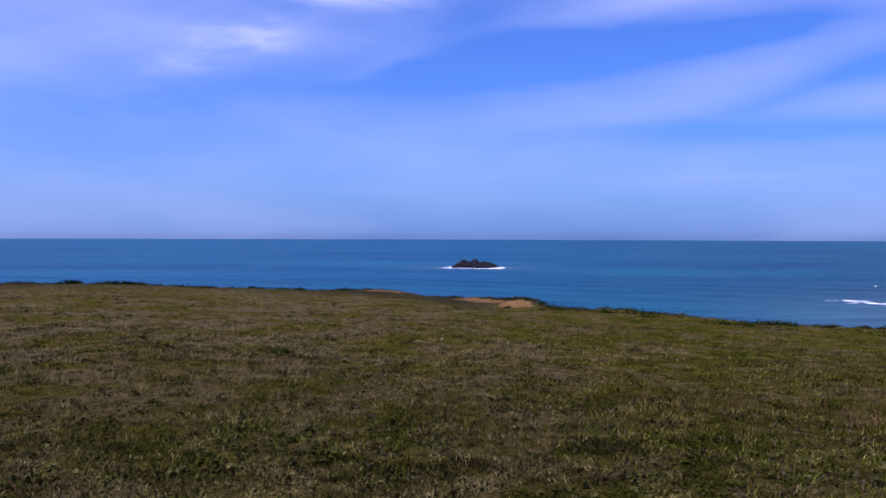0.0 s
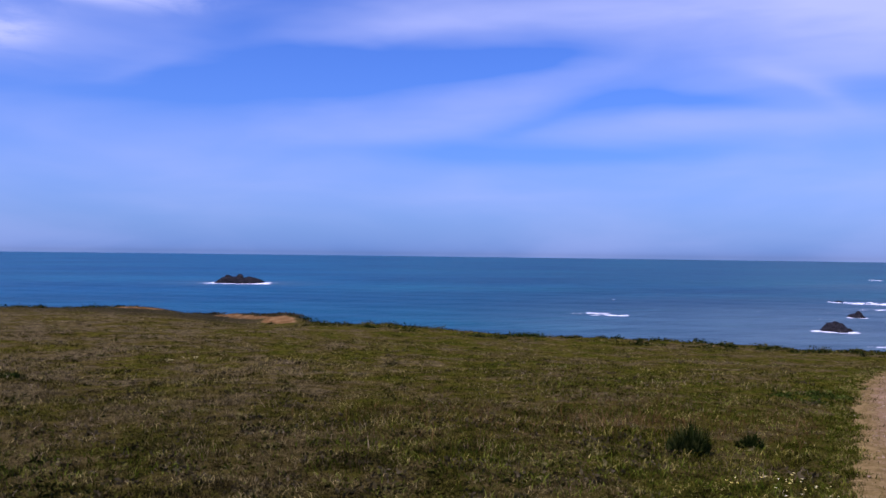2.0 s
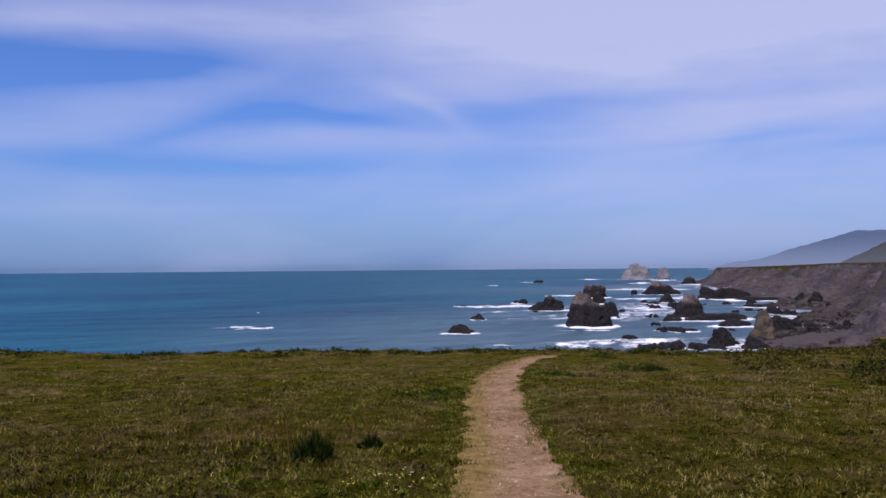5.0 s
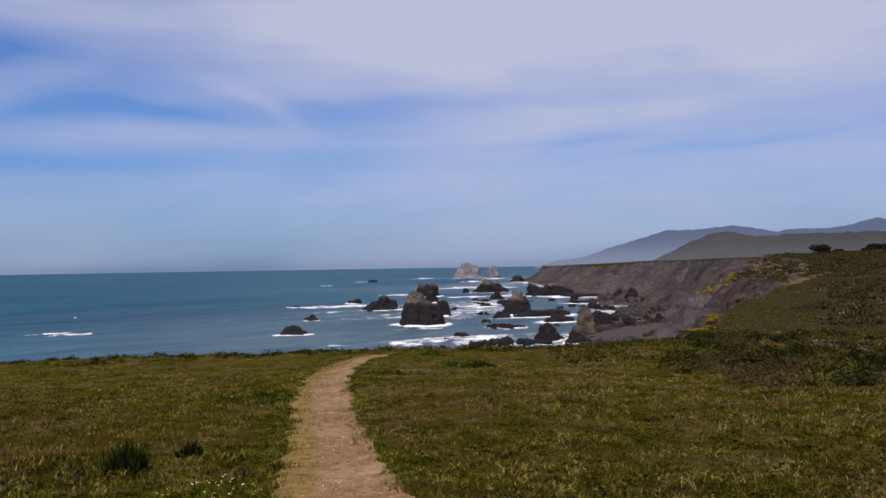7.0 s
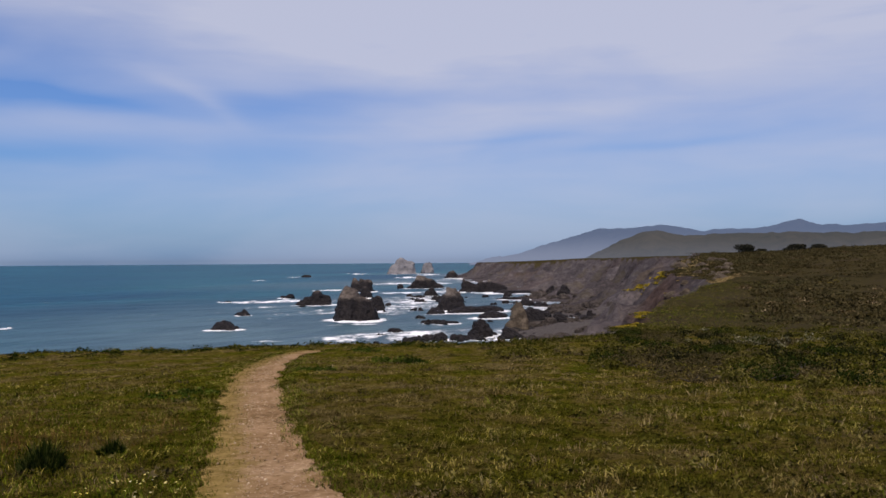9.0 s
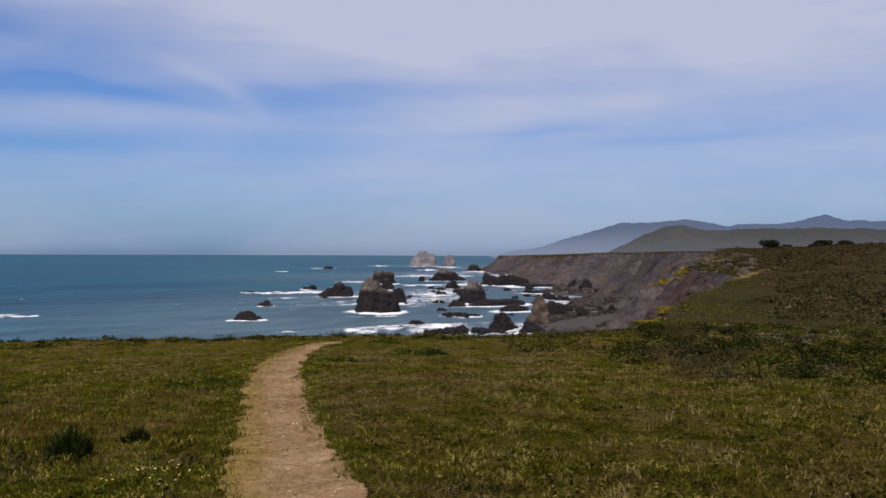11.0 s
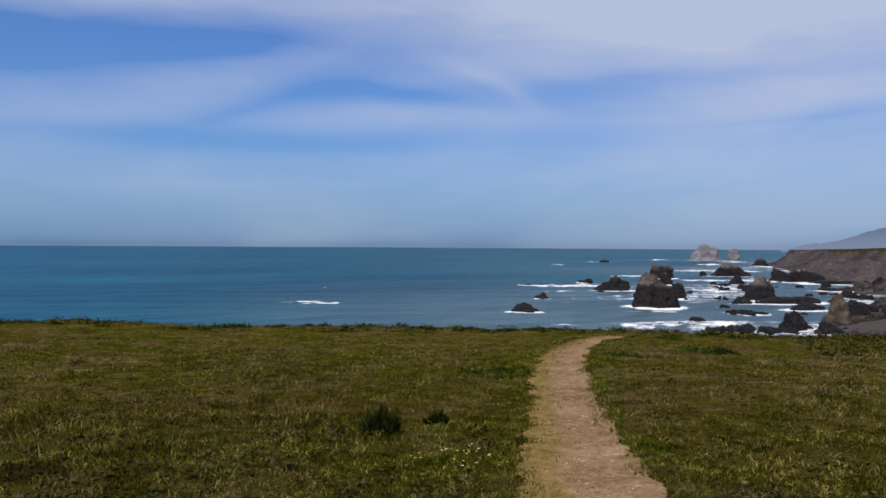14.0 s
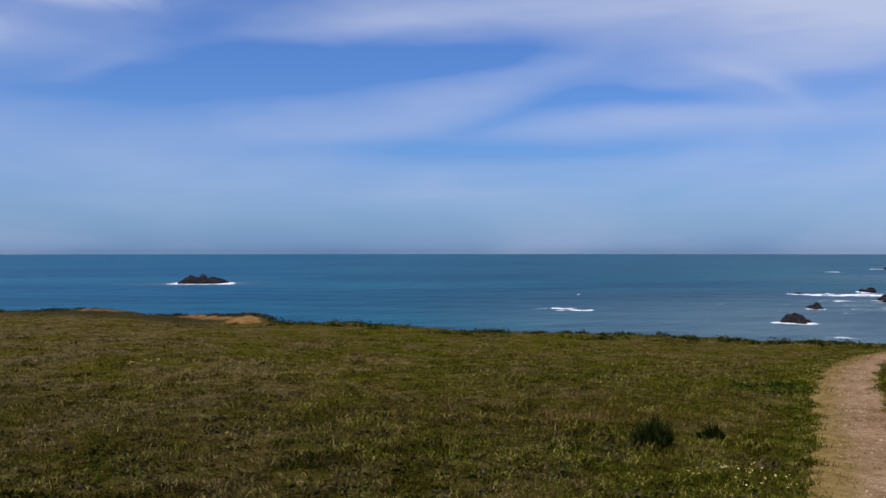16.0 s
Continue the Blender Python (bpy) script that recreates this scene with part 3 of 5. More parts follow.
# ---------------------------------------------------------------- the land: one sheet, from the field over the cliff to the sea bed
RADII = np.concatenate([[0.02], np.geomspace(0.6, 60, 210), np.geomspace(61, 1500, 250), np.geomspace(1540, 4900, 24)])
gx, gy, gq = wheel(RADII, ANGLES)
gz, gsd, gsoil = land(gx, gy)
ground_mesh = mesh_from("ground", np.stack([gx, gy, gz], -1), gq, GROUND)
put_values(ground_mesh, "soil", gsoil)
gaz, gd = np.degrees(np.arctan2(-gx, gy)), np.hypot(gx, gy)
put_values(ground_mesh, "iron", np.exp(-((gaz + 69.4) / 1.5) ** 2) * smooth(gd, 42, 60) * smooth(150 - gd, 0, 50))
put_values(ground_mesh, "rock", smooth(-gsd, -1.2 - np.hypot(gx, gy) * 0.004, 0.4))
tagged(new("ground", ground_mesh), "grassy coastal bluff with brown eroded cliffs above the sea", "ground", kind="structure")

# ---------------------------------------------------------------- the trail
tn = 27
tv, tf, tu = [], [], []
for i, (cx, cy, w) in enumerate(LINE):
    a, b = LINE[max(i - 1, 0)], LINE[min(i + 1, len(LINE) - 1)]
    side = Vector((b[1] - a[1], -(b[0] - a[0]))).normalized()
    for j in range(tn):
        u = j / (tn - 1) * 2 - 1
        h = (w / 2 + 0.22) * u
        tu.append(h / (w / 2))
        tv.append((cx + side.x * h, cy + side.y * h, -0.018 - 0.012 * max(0.0, 1 - (2 * h / w) ** 2) - 0.16 * max(0.0, abs(h) - w / 2 + 0.05)))
tv = np.array(tv)
rough_ = fbm(tv[:, 0] * 4.3, tv[:, 1] * 4.3, 4, 61, 0.62)
rim_ = smooth(np.abs(np.array(tu)), 0.45, 0.95)
tv[:, 2] += land(tv[:, 0], tv[:, 1])[0] + worn(tv[:, 0], tv[:, 1]) + rough_ * (0.010 + 0.030 * rim_)
for i in range(len(LINE) - 1):
    for j in range(tn - 1):
        k = i * tn + j
        tf.append((k, k + tn, k + tn + 1, k + 1))
path_mesh = mesh_from("path", tv, np.array(tf)[:, ::-1], TRAIL_DIRT)
put_values(path_mesh, "across", tu)
tagged(new("path", path_mesh), "worn dirt footpath with pale pebbles through the grass", "path", kind="structure")

# ---------------------------------------------------------------- rocks in the sea
BALL = {}


def ball(level):
    """Directions and faces of a fine ball."""
    if level not in BALL:
        bm = bmesh.new()
        bmesh.ops.create_icosphere(bm, subdivisions=level, radius=1.0)
        BALL[level] = np.array([v.co[:] for v in bm.verts]), np.array([[v.index for v in f.verts] for f in bm.faces])
        bm.free()
    return BALL[level]


def rock_mesh(name, lobes, seed, level, mat):
    """One closed rock, swollen from its heart to the outline of all its lobes (x, y, half width, half depth, height, kind), then cracked and worn. It stands on the sea bed."""
    way_, faces = ball(level)
    wide_ = max(abs(q[0]) + q[2] for q in lobes)
    deep_ = max(abs(q[1]) + q[3] for q in lobes)
    tall_ = max(q[4] for q in lobes)
    heart = sum(q[0] * q[2] for q in lobes) / sum(q[2] for q in lobes)
    u = way_ * np.array((wide_, deep_, tall_))
    k = np.linspace(0.02, 1.5, 75)[:, None]
    x, y, z = heart + k * u[:, 0], k * u[:, 1], k * u[:, 2] + 0.12 * tall_
    reach = np.full(len(u), 0.02)
    for lx, ly, hw, hd, h, kind in lobes:
        px, py, pz = np.abs(x - lx) / hw, np.abs(y - ly) / hd, z / h
        if kind == "peak":
            inside = (np.sqrt(px ** 2 + py ** 2) < 1.06 - 0.92 * np.maximum(pz, 0)) & (pz < 0.84)
        else:
            e = {"block": 3.6, "smooth": 2.0}.get(kind, 2.4)
            slim = 1 - 0.14 * np.clip(pz, 0, 1)
            inside = (px / slim) ** e + (py / slim) ** e + np.maximum(pz, 0) ** e < 1
        inside &= pz > -0.4
        reach = np.maximum(reach, np.max(np.where(inside, k, 0.0), axis=0))
    calm = 0.4 if all(q[5] == "smooth" for q in lobes[:3]) else 1.0
    grain = max(wide_, tall_) / 1.6
    at_ = np.stack([heart + reach * u[:, 0], reach * u[:, 1], reach * u[:, 2] + 0.12 * tall_], -1)
    swell_ = np.empty(len(u))
    for n_, c in enumerate(at_):
        c = Vector(c) / grain + Vector((seed * 7.31, seed * 1.93, seed * 0.77))
        cell = noise.voronoi(Vector((c.x, c.y, c.z * 0.7)) * 1.7)[0]
        swell_[n_] = 0.20 * noise.fractal(c * 0.9, 1.0, 2.1, 3) + calm * (0.30 * min(cell[1] - cell[0], 0.3) - 0.005 + 0.10 * noise.fractal(c * 3.4, 0.9, 2.2, 4) + 0.035 * math.sin(c.z * 16 + 3 * c.x))
    reach = reach * (1 + swell_)
    v = np.stack([heart + reach * u[:, 0], reach * u[:, 1], np.maximum(reach * u[:, 2] + 0.12 * tall_, -0.35 * tall_)], -1)
    return mesh_from(name, v, faces, mat, False)


ROCK_SPOTS = []
FOOT = [rock_mesh("foot_boulder", [(0, 0, 1.0, 0.8, 1.0, kind), (0.4, 0.1, 0.6, 0.5, 0.6, "dome")], 700 + k, 3, ROCK) for k, kind in enumerate(("dome", "peak", "low", "dome", "block", "dome"))]


def foot_boulder(x, y, half, tall, pick, turn):
    """A lesser rock broken off at the foot of a greater one."""
    ob = new("foot_boulder", FOOT[pick])
    ob.matrix_world = Matrix.Translation((x, y, SEA)) @ Matrix.Rotation(turn, 4, "Z") @ Matrix.Diagonal((half, half, tall, 1.0))
    tagged(ob, "small black wet boulder at the foot of a sea rock", "rock", "boulders round the sea rocks")


def sea_rock(x, y, w, h, kind="dome", label="dark wet sea rock with white surf round its foot", group="rocks off the shore", lobes=None, level=3, mat=None):
    """A rock at the water line: width and height as seen from the bluff."""
    seed = len(ROCK_SPOTS) + 1
    d = math.hypot(x, y)
    turn = math.atan2(-x, y)
    deep = 0.42 * w if kind != "low" else min(0.3 * w, 4)
    x, y = x - math.sin(turn) * deep * 0.6, y + math.cos(turn) * deep * 0.6
    if not lobes and w < 7:
        sway = random.Random(seed)
        lobes = [(w * sway.uniform(-0.3, 0.3), deep * sway.uniform(-0.5, 0.5), w * sway.uniform(0.24, 0.46), deep * sway.uniform(0.5, 0.9), h * sway.uniform(0.4, 0.95), sway.choice(("dome", "low", "dome", "peak"))) for _ in range(4)]
    lobes = lobes or [(0, 0, w * 0.46, deep, h * 0.95, kind), (w * 0.22 * (-1) ** seed, -deep * 0.4, w * 0.27, deep * 0.6, h * 0.55, "dome" if kind != "low" else "low")]
    ob = new("sea_rock", rock_mesh("sea_rock", lobes, seed, level, mat or ROCK))
    ob.matrix_world = Matrix.Translation((x, y, SEA)) @ Matrix.Rotation(turn, 4, "Z")
    ROCK_SPOTS.append((x, y, w))
    if w > 6:
        sway = random.Random(seed + 500)
        for _ in range(6):
            a, f = sway.uniform(0, 6.283), sway.uniform(0.06, 0.15) * min(w, 16)
            u, v = 0.50 * w * math.cos(a), 1.0 * deep * math.sin(a)
            foot_boulder(x + u * math.cos(turn) - v * math.sin(turn), y + u * math.sin(turn) + v * math.cos(turn), f, f * sway.uniform(0.5, 1.1), sway.randrange(6), sway.uniform(0, 6.283))
    return tagged(ob, label, "rock", group)


# the great rock before the path's end, with its lower shoulder and the one behind
sea_rock(207, 178, 14.8, 10.8, lobes=[(-3.2, 0, 4.0, 4.6, 5.0, "block"), (2.6, -0.4, 4.0, 4.2, 5.2, "dome"), (-2.0, 1.0, 5.2, 4.4, 9.6, "dome"), (1.8, 0.8, 4.6, 4.2, 7.4, "dome"), (4.4, -0.6, 2.9, 3.0, 4.8, "dome"), (-4.6, -0.4, 2.4, 2.6, 6.4, "dome")],
         label="great brown sea rock, dark and wet below", level=4)
sea_rock(248, 203.2, 6.6, 5.8, "block", "dark blocky rock beside the great sea rock", lobes=[(0.4, 0, 2.6, 2.2, 5.6, "block"), (-1.6, -0.4, 2.0, 1.8, 4.2, "dome"), (1.8, -0.6, 1.5, 1.5, 3.6, "block")], level=4)
sea_rock(331, 278, 6.8, 5.6, lobes=[(0, 0, 3.0, 2.4, 5.4, "dome"), (1.5, -0.4, 1.8, 1.6, 4.2, "block"), (-1.6, -0.3, 1.7, 1.5, 3.4, "dome")], label="black wet rock close behind the great sea rock", level=4)
sea_rock(396, 336, 14.0, 8.6, lobes=[(0, 0, 6.2, 4.4, 6.6, "block"), (-3.2, 0, 2.6, 2.2, 8.0, "dome"), (0.2, 0.4, 2.2, 2.2, 8.6, "dome"), (3.8, 0, 2.4, 2.2, 8.3, "block"), (2.0, 0, 2.0, 2.0, 7.6, "dome")], label="jagged brown rock well behind the great sea rock", level=4)
sea_rock(267, 181, 10.4, 9.6, lobes=[(0, 0, 6.2, 4.8, 10.2, "peak"), (1.6, 0, 3.9, 3.4, 5.6, "dome"), (-1.4, 0.4, 3.6, 3.2, 5.0, "dome")], label="dark pyramid-shaped sea rock", level=4)
sea_rock(268, 253, 13.6, 6.4, lobes=[(0.6, 0, 4.2, 3.8, 6.0, "smooth"), (-3.0, 0, 3.6, 3.4, 4.0, "dome"), (3.8, 0, 3.2, 3.4, 4.2, "dome"), (-5.4, -0.5, 1.8, 2.0, 2.0, "dome")], label="low dark dome-shaped sea rock in surf", level=4)
sea_rock(922, 709, 39, 21.5, lobes=[(-1, 0, 15, 11, 22.5, "smooth"), (-10, 0, 11, 8, 15, "smooth"), (9, -2, 11, 8, 18.5, "smooth"), (2, -8, 19, 6, 4.0, "low")], label="large pale sea stack far offshore", level=4, mat=PALE_ROCK)
sea_rock(989, 714, 19.5, 17, "smooth", "pale rounded sea stack far offshore", level=4, mat=PALE_ROCK)
sea_rock(464, 337, 21.5, 10.4, lobes=[(-3, 0, 5.0, 5, 9.0, "dome"), (3, 1, 6, 4, 6.6, "dome"), (8, 0, 4, 3, 3.5, "dome"), (-7.5, 0, 3, 3, 4.2, "dome")], label="ragged dark sea rock with several heads", level=4)
sea_rock(198, 113, 7.0, 7.4, lobes=[(0.2, 0, 2.5, 2.4, 7.8, "dome"), (1.5, -0.4, 1.9, 2.0, 5.0, "dome"), (-1.7, -0.8, 1.5, 1.8, 3.4, "dome")], label="tan stack at the edge of the cove beach", level=4, mat=TAN_ROCK)
sea_rock(19.5, 517.4, 31, 5.0, lobes=[(-3, 0, 8.5, 5, 3.9, "dome"), (-8.6, 0, 5.0, 4, 1.9, "dome"), (0.6, 0, 2.4, 2.6, 5.4, "dome"), (7, 0, 6.6, 5, 3.1, "dome"), (-5.5, 0, 3.2, 3, 4.4, "dome"), (5.2, 0, 2.2, 3, 3.9, "dome")],
         label="low black rocky islet far offshore", group="", level=4)
for x, y, w, h, kind in ((160, 186, 7.1, 2.6, "dome"), (207, 231, 4.6, 2.5, "peak"), (268, 309, 3.6, 1.1, "low"), (311, 314, 5.9, 2.4, "dome"), (256, 249, 3.3, 1.0, "low"),
                         (713, 688, 12, 3.3, "dome"), (453, 349, 5.0, 3.5, "dome"), (372, 266, 8.6, 5.2, "peak"), (310, 228, 4.4, 1.8, "dome"), (257, 192, 2.8, 1.7, "dome"),
                         (259, 190, 2.2, 1.5, "dome"), (227, 167, 2.8, 1.5, "dome"), (205, 148, 2.2, 1.9, "dome"), (208, 147, 2.6, 1.5, "dome"), (208, 144, 2.4, 1.5, "dome")):
    sea_rock(x, y, w, h, kind)
for x, y, w, h, kind in ((351, 260, 6.7, 1.8, "low"), (333, 234, 5.7, 2.5, "dome"), (179, 139, 4.1, 1.5, "dome"), (170, 137, 2.5, 1.0, "low"), (165, 121, 1.9, 1.4, "dome"),
                         (247, 174, 5.9, 3.0, "dome"), (258, 168, 14.0, 2.4, "low"), (272, 168, 13.0, 2.0, "low"), (239, 146, 10.8, 2.4, "low"), (354, 203, 15.5, 1.3, "low"), (210, 150, 5.8, 1.4, "low"), (212, 144, 4.9, 1.2, "low"), (226, 122, 6.3, 4.6, "dome"), (245, 113, 3.6, 3.6, "dome"), (171, 119, 3.8, 1.8, "dome"),
                         (170, 115, 3.6, 1.9, "dome"), (172, 113, 3.8, 1.6, "dome"), (179, 104, 5.2, 3.6, "block"), (232, 128, 5.8, 3.2, "dome"), (222, 114, 6.0, 3.6, "dome"), (238, 120, 5.0, 3.4, "dome"), (152, 124, 1.6, 0.9, "dome")):
    sea_rock(x, y, w, h, kind, "dark wave-washed rock near the cove shore", "rocks in the cove")
for x, y, w, h, kind in ((424, 242, 29.4, 2.0, "low"), (410, 213, 9.3, 5.9, "peak"), (390, 195, 8.5, 7.6, "peak"),
                         (686, 419, 9.7, 8.1, "peak"), (738, 501, 14.4, 7.8, "dome"), (313, 174, 6.0, 2.9, "dome"), (310, 165, 5.9, 2.4, "dome"), (321, 185, 3.7, 1.7, "dome")):
    sea_rock(x, y, w, h, kind, "grey-brown rock below the headland cliffs", "rocks below the headland")
sea_rock(428, 268, 27, 8.6, lobes=[(-10.5, 0, 3.6, 3, 9.2, "peak"), (-6, 0, 4.0, 3.4, 5.0, "dome"), (-1.5, 0.5, 3.2, 3.2, 5.8, "block"), (3.4, 0, 3.2, 2.8, 8.4, "peak"), (7.6, 0, 3.6, 3.2, 5.0, "block"), (11, 0, 3.6, 3, 3.6, "low")],
         label="ragged dark rock wall below the headland cliffs", group="rocks below the headland", level=4)
for k in range(26):     # small black heads awash between the greater rocks
    a, d = radians(-random.uniform(50.5, 60.5)), random.uniform(245, 460)
    w = random.uniform(1.2, 3.0) * d / 330
    sea_rock(-d * math.sin(a), d * math.cos(a), w, w * random.uniform(0.35, 0.6), "dome", "small black rock awash in the surf", "rocks awash", level=3)
for k in range(27):     # the black boulder field at the near end of the cove
    t = random.random()
    w = random.uniform(0.9, 3.0)
    sea_rock(161 + 32 * t + random.gauss(0, 2.5), 121 - 15 * t + random.gauss(0, 4.0), w, w * random.uniform(0.4, 0.75), "dome", "black wet boulder in the surf below the bluff", "boulders below the bluff", level=3)
sea_rock(181, 114, 5.4, 4.0, lobes=[(0, 0, 2.6, 2.2, 3.9, "dome"), (1.4, -0.3, 1.8, 1.6, 2.4, "dome"), (-1.6, -0.2, 1.4, 1.4, 2.0, "dome")], label="rounded brown rock among black boulders", group="rocks in the cove", level=4)
sea_rock(226, 122, 7.0, 4.8, lobes=[(-1.6, 0, 2.4, 2.2, 4.6, "dome"), (1.6, 0, 2.4, 2.0, 3.6, "block"), (3.0, -0.4, 1.6, 1.6, 2.2, "dome")], label="dark broken rock at the head of the cove", group="rocks in the cove", level=4)
for k in range(190):     # boulders strewn over the cove's shore, thickest beside the tan stack
    a, d = radians(-random.uniform(60.0, 67.5)), random.uniform(205, 330)
    w = random.uniform(1.0, 3.6)
    bed_ = ground_z(-d * math.sin(a), d * math.cos(a))
    sand = math.hypot((-d * math.sin(a) - 200) / 17, (d * math.cos(a) - 98) / 11) < 1.0
    if sand or not SEA - 0.9 < bed_ < SEA + 2.6:
        continue
    sea_rock(-d * math.sin(a), d * math.cos(a), w, w * random.uniform(0.35, 0.7), "dome", "dark boulder on the cove shore", "boulders in the cove", level=2)

# ---------------------------------------------------------------- the sea
SEA_RADII = np.concatenate([np.geomspace(14, 120, 40), np.geomspace(122, 700, 240), np.geomspace(706, 4990, 120)])
sx, sy, sq = wheel(SEA_RADII, np.concatenate([np.arange(-100, 44, 0.28), np.arange(44, 260, 6.0)]))
bed, ssd, _ = land(sx, sy)
depth = SEA - bed
foam = 0.5 * np.exp(-(np.maximum(depth - 0.3, 0) / 0.6) ** 2) * (ssd < 0)
shoal = np.exp(-np.maximum(depth - 0.5, 0) / 2.5) * (ssd < 0)
for x, y, w in ROCK_SPOTS:
    near = (abs(sx - x) < 4 * w + 12) & (abs(sy - y) < 4 * w + 12)
    g = np.hypot(sx[near] - x, sy[near] - y) - (0.50 if w > 6 else 0.42) * w
    foam[near] = np.maximum(foam[near], (0.62 if w < 4 else 0.84) * np.exp(-(g / (1.4 + 0.22 * w)) ** 2) * (0.62 + 0.85 * (fbm(sx[near] / (1.5 + 0.2 * w), sy[near] / (1.5 + 0.2 * w), 3, 77) + 0.5)))
    shoal[near] = np.maximum(shoal[near], 0.7 * np.exp(-np.maximum(g, 0) / (4 + 0.8 * w)))
# breakers: place, length, breadth
BREAKERS = ((267, 311, 10, 7), (279, 301, 24, 9), (295, 296, 13, 13), (274, 257, 17, 5), (245, 261, 13, 3.5), (205, 183, 8, 2), (210, 176, 5, 2), (409, 374, 22, 14), (165, 189, 10, 2.4),
            (197, 169, 17, 3), (543, 429, 29, 16), (396, 305, 25, 8), (1038, 800, 34, 45), (887, 639, 30, 45), (720, 704, 30, 18), (577, 622, 14, 12))
BREAKERS2 = ((156, 146, 10, 3), (143, 151, 9, 2), (907, 777, 34, 35), (181, 138, 14, 8), (186, 136, 10, 6), (413, 266, 16, 7), (369, 226, 7, 4), (567, 413, 46, 16), (426, 293, 24, 18), (709, 478, 28, 24), (636, 397, 32, 26),
             (408, 296, 28, 6), (740, 562, 28, 34), (281, 212, 13, 4), (128, 252, 13, 4.5), (125, 260, 15, 3.0), (173, 337, 7, 2.5), (221, 383, 11, 3), (191, 261, 4, 1.4), (6, 516, 13, 7))
swash = 0.5 * np.clip(foam - 0.5, 0, 1)
for x, y, long, broad in BREAKERS + BREAKERS2:
    a = math.atan2(-x, y)
    u = (sx - x) * math.cos(a) + (sy - y) * math.sin(a)
    v = -(sx - x) * math.sin(a) + (sy - y) * math.cos(a) + 0.10 * u
    v = v + 1.6 * broad * fbm(u / 9.0, v / 30.0, 3, 79)
    crest = np.exp(-(u / (0.55 * long)) ** 4 - (v / broad) ** 2) * (0.55 + 0.9 * (fbm(u / 3.0, v / 6.0, 3, 73) + 0.5))
    foam = np.maximum(foam, (0.95 if long > 11 else 0.72) * np.minimum(crest, 1.0))
    swash = np.maximum(swash, 0.5 * np.clip(crest - 0.3, 0, 1) * min(1.0, long / 12))
# milky water between the rocks
surf = np.exp(-(((sx - 330) / 170) ** 2 + ((sy - 235) / 75) ** 2)) + 1.25 * np.exp(-(((sx - 168) / 34) ** 2 + ((sy - 138) / 17) ** 2)) + 0.8 * np.exp(-(((sx - 620) / 200) ** 2 + ((sy - 450) / 90) ** 2))
saz = np.degrees(np.arctan2(-sx, sy))
foam = np.maximum(foam, 0.57 * np.minimum(surf, 1.2) * (1 - 0.45 * smooth(-saz, 55, 59) * smooth(520 - np.hypot(sx, sy), 0, 80)) * (0.75 + 0.9 * fbm(sx / 30, sy / 30, 3, 75)))
wash = np.exp(-(((sx - 166) / 17) ** 2 + ((sy - 141) / 8) ** 2) ** 2) + np.exp(-(((sx - 180) / 26) ** 2 + ((sy - 131) / 12) ** 2) ** 2)
foam = np.maximum(foam, 0.60 * np.minimum(wash, 1) * (0.9 + 0.7 * fbm(sx / 9, sy / 9, 3, 78)))
shoal = np.maximum(shoal, 0.95 * np.minimum(1.3 * surf + wash, 1))
shoal = np.maximum(shoal, 0.85 * smooth(-saz, 8, 40) * smooth(560 - np.hypot(sx, sy), 0, 330))
swellz = SEA + 0.18 * np.sin((sx * 0.53 + sy * 0.85 + 9 * fbm(sx / 60, sy / 60, 2, 71)) / 4.6) * smooth(900 - np.hypot(sx, sy), 0, 500) + swash
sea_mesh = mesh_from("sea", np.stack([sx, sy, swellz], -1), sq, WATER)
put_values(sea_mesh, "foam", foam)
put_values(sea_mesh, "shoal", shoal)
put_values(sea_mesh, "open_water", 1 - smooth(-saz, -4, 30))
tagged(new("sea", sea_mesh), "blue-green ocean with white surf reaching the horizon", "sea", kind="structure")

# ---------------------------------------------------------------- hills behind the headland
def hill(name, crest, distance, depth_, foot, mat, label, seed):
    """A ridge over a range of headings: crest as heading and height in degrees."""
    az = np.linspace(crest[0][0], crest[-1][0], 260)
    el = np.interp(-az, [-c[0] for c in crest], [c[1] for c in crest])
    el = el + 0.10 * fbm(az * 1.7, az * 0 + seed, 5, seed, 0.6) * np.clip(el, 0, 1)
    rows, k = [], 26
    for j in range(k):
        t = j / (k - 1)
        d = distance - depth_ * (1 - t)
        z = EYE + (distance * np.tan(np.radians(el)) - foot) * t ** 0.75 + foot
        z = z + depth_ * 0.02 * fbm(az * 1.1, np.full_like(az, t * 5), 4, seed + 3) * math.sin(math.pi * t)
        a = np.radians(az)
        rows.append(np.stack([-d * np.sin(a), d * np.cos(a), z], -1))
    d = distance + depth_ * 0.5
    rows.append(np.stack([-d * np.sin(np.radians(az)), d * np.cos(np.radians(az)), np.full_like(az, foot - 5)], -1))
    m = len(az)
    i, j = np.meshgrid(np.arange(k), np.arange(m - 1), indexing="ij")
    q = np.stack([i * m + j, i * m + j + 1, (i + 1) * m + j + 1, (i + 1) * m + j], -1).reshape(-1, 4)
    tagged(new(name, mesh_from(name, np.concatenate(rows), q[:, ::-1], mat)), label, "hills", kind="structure")


